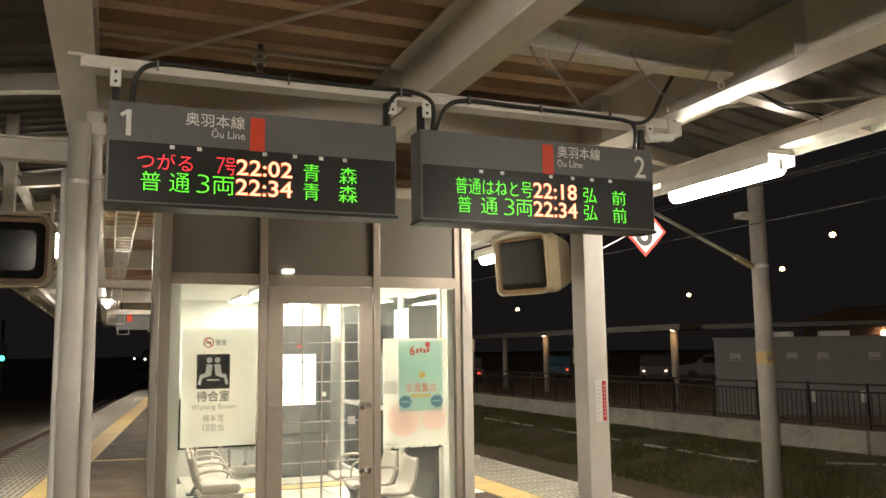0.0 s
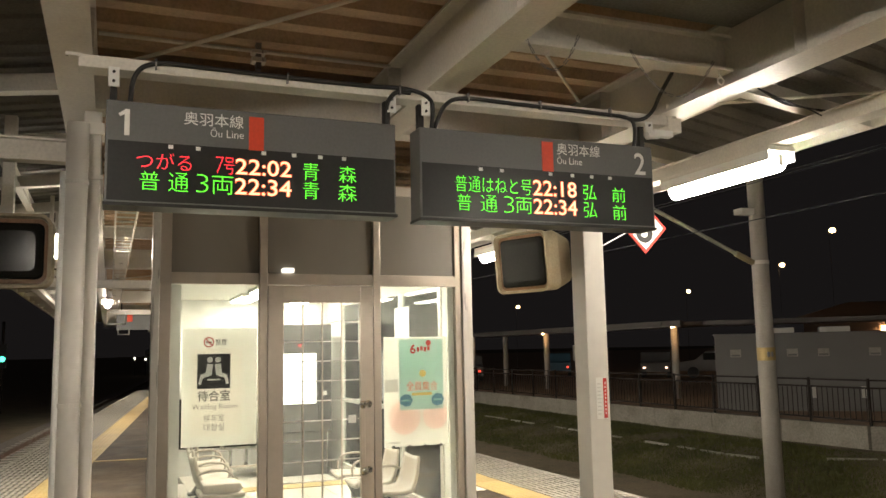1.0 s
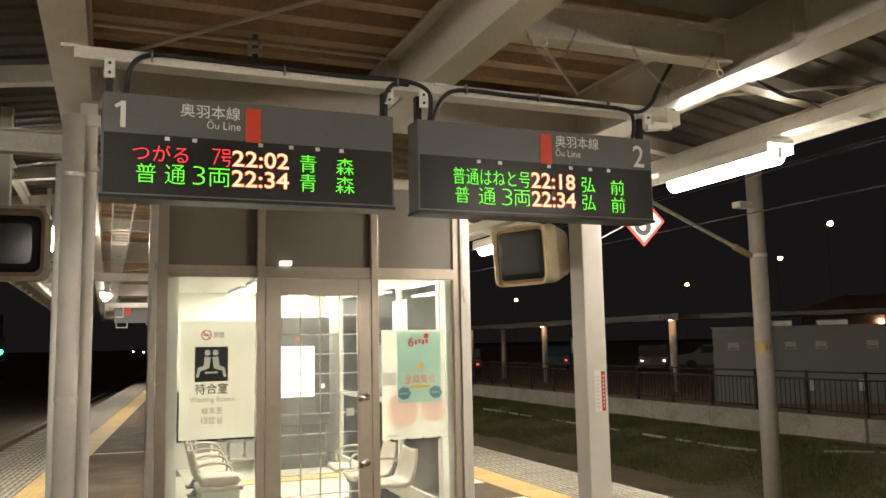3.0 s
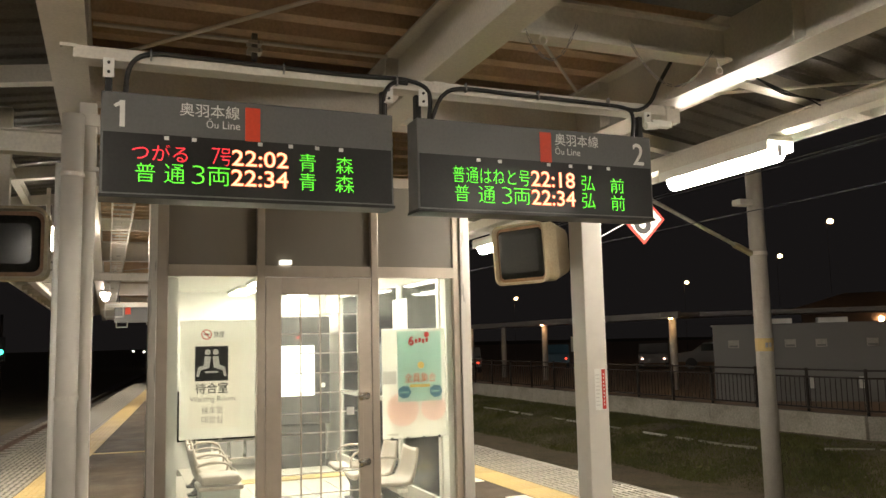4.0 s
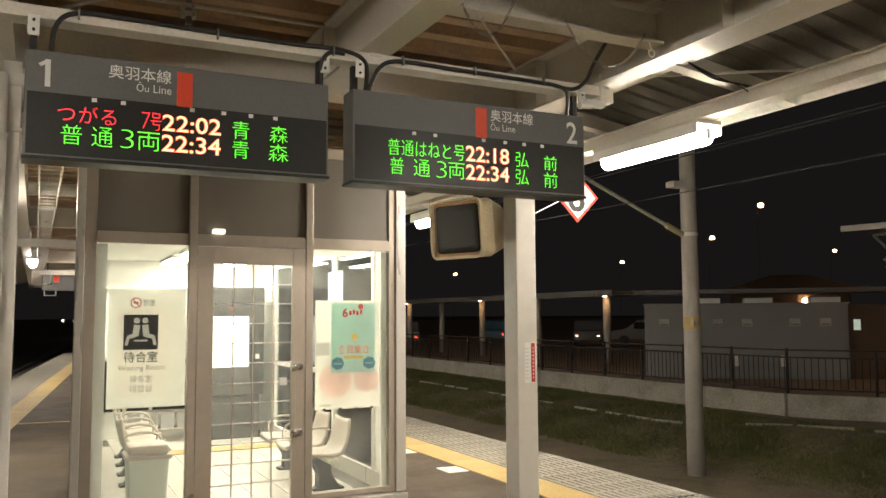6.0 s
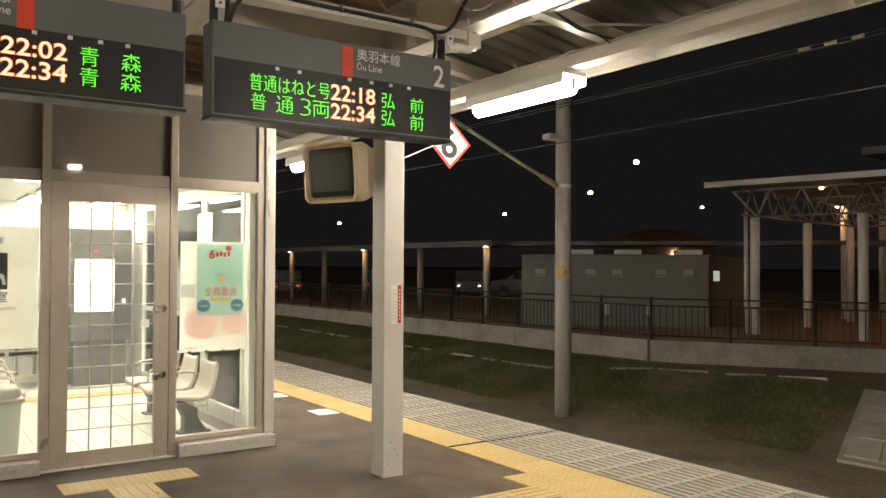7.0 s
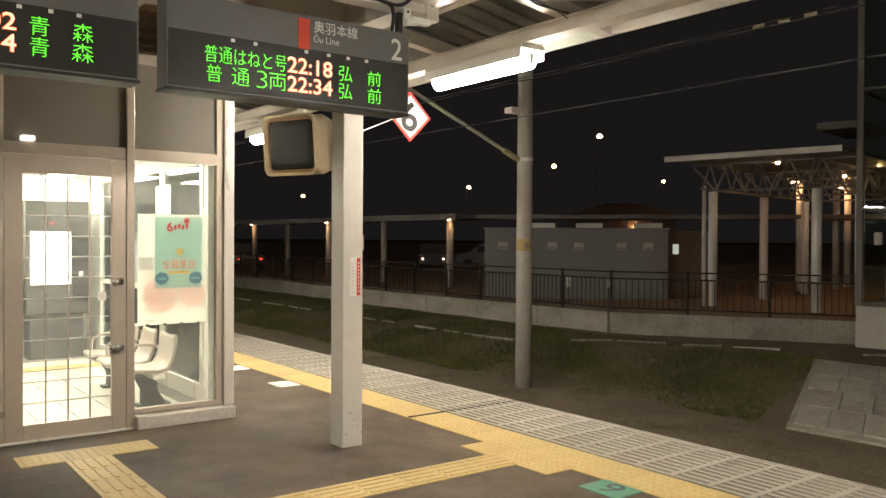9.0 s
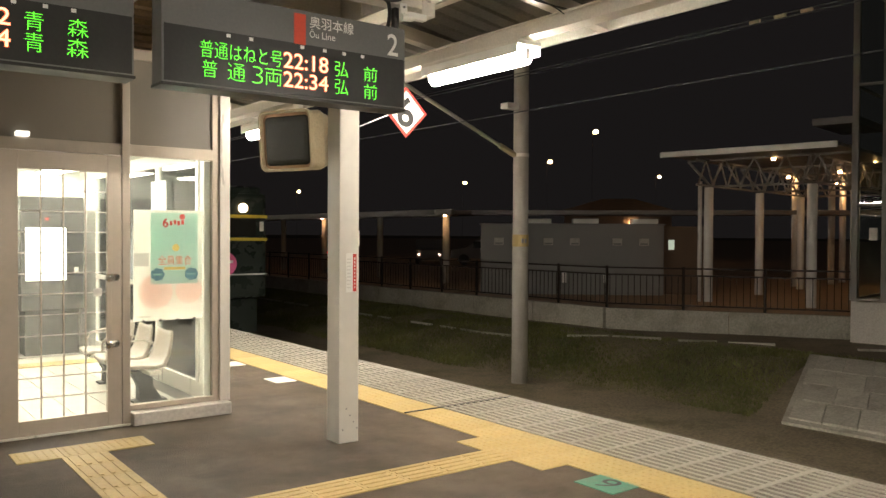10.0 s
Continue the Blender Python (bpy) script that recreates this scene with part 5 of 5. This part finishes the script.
car(pose(29.5, 40.0, -0.22, 0, 0, 52), HUTM, glow("amber_rear_lamp", (1.0, 0.6, 0.45), 4.0))
car(pose(19.2, 44.0, -0.22, 0, 0, 70), HUTM, TAIL)
car(pose(31.0, 36.5, -0.22, 0, 0, 140), GREYINK, glow("side_lamp", (1.0, 0.8, 0.6), 0.3))
car(pose(27.0, 47.0, -0.22, 0, 0, 60), BLUE, TAIL)
sgn = thing("forecourt_sign", "small white post sign in the forecourt", "sign", m=pose(20.0, 33.0, -0.22))
part("post", rod(bmesh.new(), (0, 0, 0), (0, 0, 2.0), 0.03), STEEL, sgn)
part("plate", B((-0.25, 0.25, -0.03, -0.01, 1.2, 1.9)), PAPER, sgn)

# ---- train ----
train = thing("railcar", "dark green railcar with yellow stripes and lit headlamp", "train")
part("body", B((-1.42, 1.42, 0.0, 20.0, 0.05, 2.45), bevel=0.10), TGREEN, train)
part("roof", B((-1.30, 1.30, 0.05, 20.0, 2.42, 2.60), bevel=0.08), TGREEN, train)
for z in (1.88, 1.36):
    part("stripe", B((-1.43, 1.43, -0.012, 20.0, z, z + 0.07)), TYEL, train, "yellow stripe")
part("stripe", B((-1.43, 1.43, -0.012, 20.0, 0.58, 0.61)), WHITE, train, "thin white line")
for x0, x1 in ((-1.15, -0.42), (-0.34, 0.34), (0.42, 1.15)):
    part("windscreen", B((x0, x1, -0.014, 0.02, 1.46, 1.86), bevel=0.01), SCREEN, train)
part("headmark", rod(bmesh.new(), (0.40, -0.05, 0.84), (0.40, -0.01, 0.84), 0.27, n=32), TPINK, train, "round pink headmark")
part("text_bar", B((0.22, 0.58, -0.055, -0.05, 0.86, 0.92)), WHITE, train)
for x in (0.82, -0.82):
    part("headlamp", rod(bmesh.new(), (x, -0.07, 2.10), (x, -0.01, 2.10), 0.10, n=20), HEADL, train, "lit headlamp")
part("number_box", B((1.24, 1.33, -0.02, 0.0, 1.58, 1.80)), CARD, train)
part("skirt", B((-1.25, 1.25, 0.15, 19.8, -0.75, 0.05), bevel=0.02), TGREEN, train)
part("coupler", B((-0.2, 0.2, -0.35, 0.2, -0.35, -0.1), bevel=0.03), GREYINK, train)
for y in (2.5, 4.6, 15.4, 17.5):
    for x in (-0.56, 0.56):
        part("wheel", rod(bmesh.new(), (x - 0.06, y, -0.48), (x + 0.06, y, -0.48), 0.43, n=20), RAILM, train)
for k in range(8):
    part("side_window", B((-1.425, 1.425, 2.0 + 2.1 * k, 3.4 + 2.1 * k, 1.45, 1.86)), SCREEN, train)

# ---- grass on the bank ----
rng = np.random.default_rng(4)
verts, faces = [], []
for k in range(120000):
    y = 1.5 + 34 * rng.random() ** 1.3
    toe = 9.9 + max(0.0, 13 - y) * 0.11
    x = toe + 0.25 + 4.0 * rng.random()
    clump = noise.noise((x * 0.55, y * 0.55, 3.0))
    if clump < -0.80 + 0.46 * rng.random() or (x - 10.4 < 3.6 and y < 6.6 + 0.25 * (x - 10.9) and x > 10.3):
        continue
    z = ground_height(x, y)
    h, w, a = 0.022 + 0.05 * rng.random() * (1 + clump), 0.011 + 0.016 * rng.random(), rng.random() * 6.28
    lx, ly = 0.08 * (rng.random() - 0.5), 0.08 * (rng.random() - 0.5)
    n = len(verts)
    verts += [(x - w * math.cos(a), y - w * math.sin(a), z - 0.03), (x + w * math.cos(a), y + w * math.sin(a), z - 0.03), (x + lx, y + ly, z + h)]
    faces.append((n, n + 1, n + 2))
me = bpy.data.meshes.new("grass")
me.from_pydata(verts, [], faces)
me.materials.append(GRASS)
tagged(new("grass", me), "rough dark grass tufts on the bank", "grass", kind="stuff")

# ---- paving pieces of the platform ----
bm = B((-0.415, 0.415, -0.142, 0.142, 0.0, 0.004))
base_me = part("edge_tile", bm, GAP, platform)
rib = B(*[(-0.41 + 0.0745 * k, -0.41 + 0.0745 * k + 0.037, -0.142, 0.142, 0.004, 0.012) for k in range(11)], (-0.415, 0.415, -0.142, -0.100, 0.004, 0.014), (0.385, 0.415, -0.142, 0.142, 0.004, 0.013))
for f in rib.faces:
    f.material_index = 1
t = part("edge_tile", rib, GAP, platform)
t.data.materials.append(EDGE)
bm = bmesh.new()
bm.from_mesh(base_me.data)
bm.from_mesh(t.data)
me = bpy.data.meshes.new("edge_tile")
bm.to_mesh(me)
bm.free()
me.materials.append(GAP)
me.materials.append(EDGE)
bpy.data.objects.remove(base_me)
bpy.data.objects.remove(t)


def yellow_tile(wx, wy, style):
    bm = B((-wx / 2, wx / 2, -wy / 2, wy / 2, 0.0, 0.006))
    if style == "dots":
        n = 5
        for i in range(n):
            for j in range(n):
                cx, cy = (i - 2) * wx / 5.4, (j - 2) * wy / 5.4
                bmesh.ops.create_cone(bm, cap_ends=True, segments=6, radius1=0.013, radius2=0.008, depth=0.003, matrix=Matrix.Translation((cx, cy, 0.0075)))
    elif style == "y":
        B(*[(-0.105 + 0.07 * i - 0.013, -0.105 + 0.07 * i + 0.013, -wy * 0.43, wy * 0.43, 0.006, 0.011) for i in range(4)], bm=bm)
    elif style == "x":
        B(*[(-wx * 0.43, wx * 0.43, -0.105 + 0.07 * i - 0.013, -0.105 + 0.07 * i + 0.013, 0.006, 0.011) for i in range(4)], bm=bm)
    me = bpy.data.meshes.new("tactile_tile")
    bm.to_mesh(me)
    bm.free()
    me.materials.append(YELLOW)
    return me


def lay(name, me, m):
    ob = new(name, me)
    ob.parent = platform
    ob.matrix_basis = m


Y_DOT, Y_BARY, Y_BARX, Y_LINE = yellow_tile(0.297, 0.297, "dots"), yellow_tile(0.297, 0.297, "y"), yellow_tile(0.297, 0.297, "x"), yellow_tile(0.385, 0.297, "dots")
for k in range(160):
    y = -5 + 0.285 * k
    lay("edge_tile", me, pose(RIGHT_EDGE - 0.415, y, 0.0))
    lay("edge_tile", me, pose(left_edge(y) + 0.418, y, 0.0, 0, 0, 180 - LEAN))
for k in range(150):
    y = -5 + 0.30 * k
    lay("tactile_tile", Y_LINE, pose(RIGHT_EDGE - 1.03, y, 0.0))
    lay("tactile_tile", Y_LINE, pose(left_edge(y) + 1.04, y, 0.0, 0, 0, -LEAN))
part("expansion_joint", B((4.06, RIGHT_EDGE, 5.53, 5.545, 0.0, 0.0145)), INK, platform, "dark expansion joint")
# branch to the door, cross line and its pads
for k in range(3):
    lay("tactile_tile", Y_DOT, pose(1.28 + 0.3 * k, 5.90, 0.0))
for k in range(6):
    lay("tactile_tile", Y_BARY, pose(1.55, 5.60 - 0.3 * k, 0.0))
for k in range(8):
    lay("tactile_tile", Y_BARX, pose(3.75 - 0.3 * k, 4.08, 0.0))
for dy in (-1, 0, 1):
    lay("tactile_tile", Y_DOT, pose(3.98, 4.08 + 0.3 * dy, 0.001))


# ---- movement ----
def motions():
    walk(train, [(t, pose(6.88, 17.40 + 12.0 * (10.0 - t), 0)) for t in (0.0, 2.5, 5.0, 7.5, 10.0)])


motions()
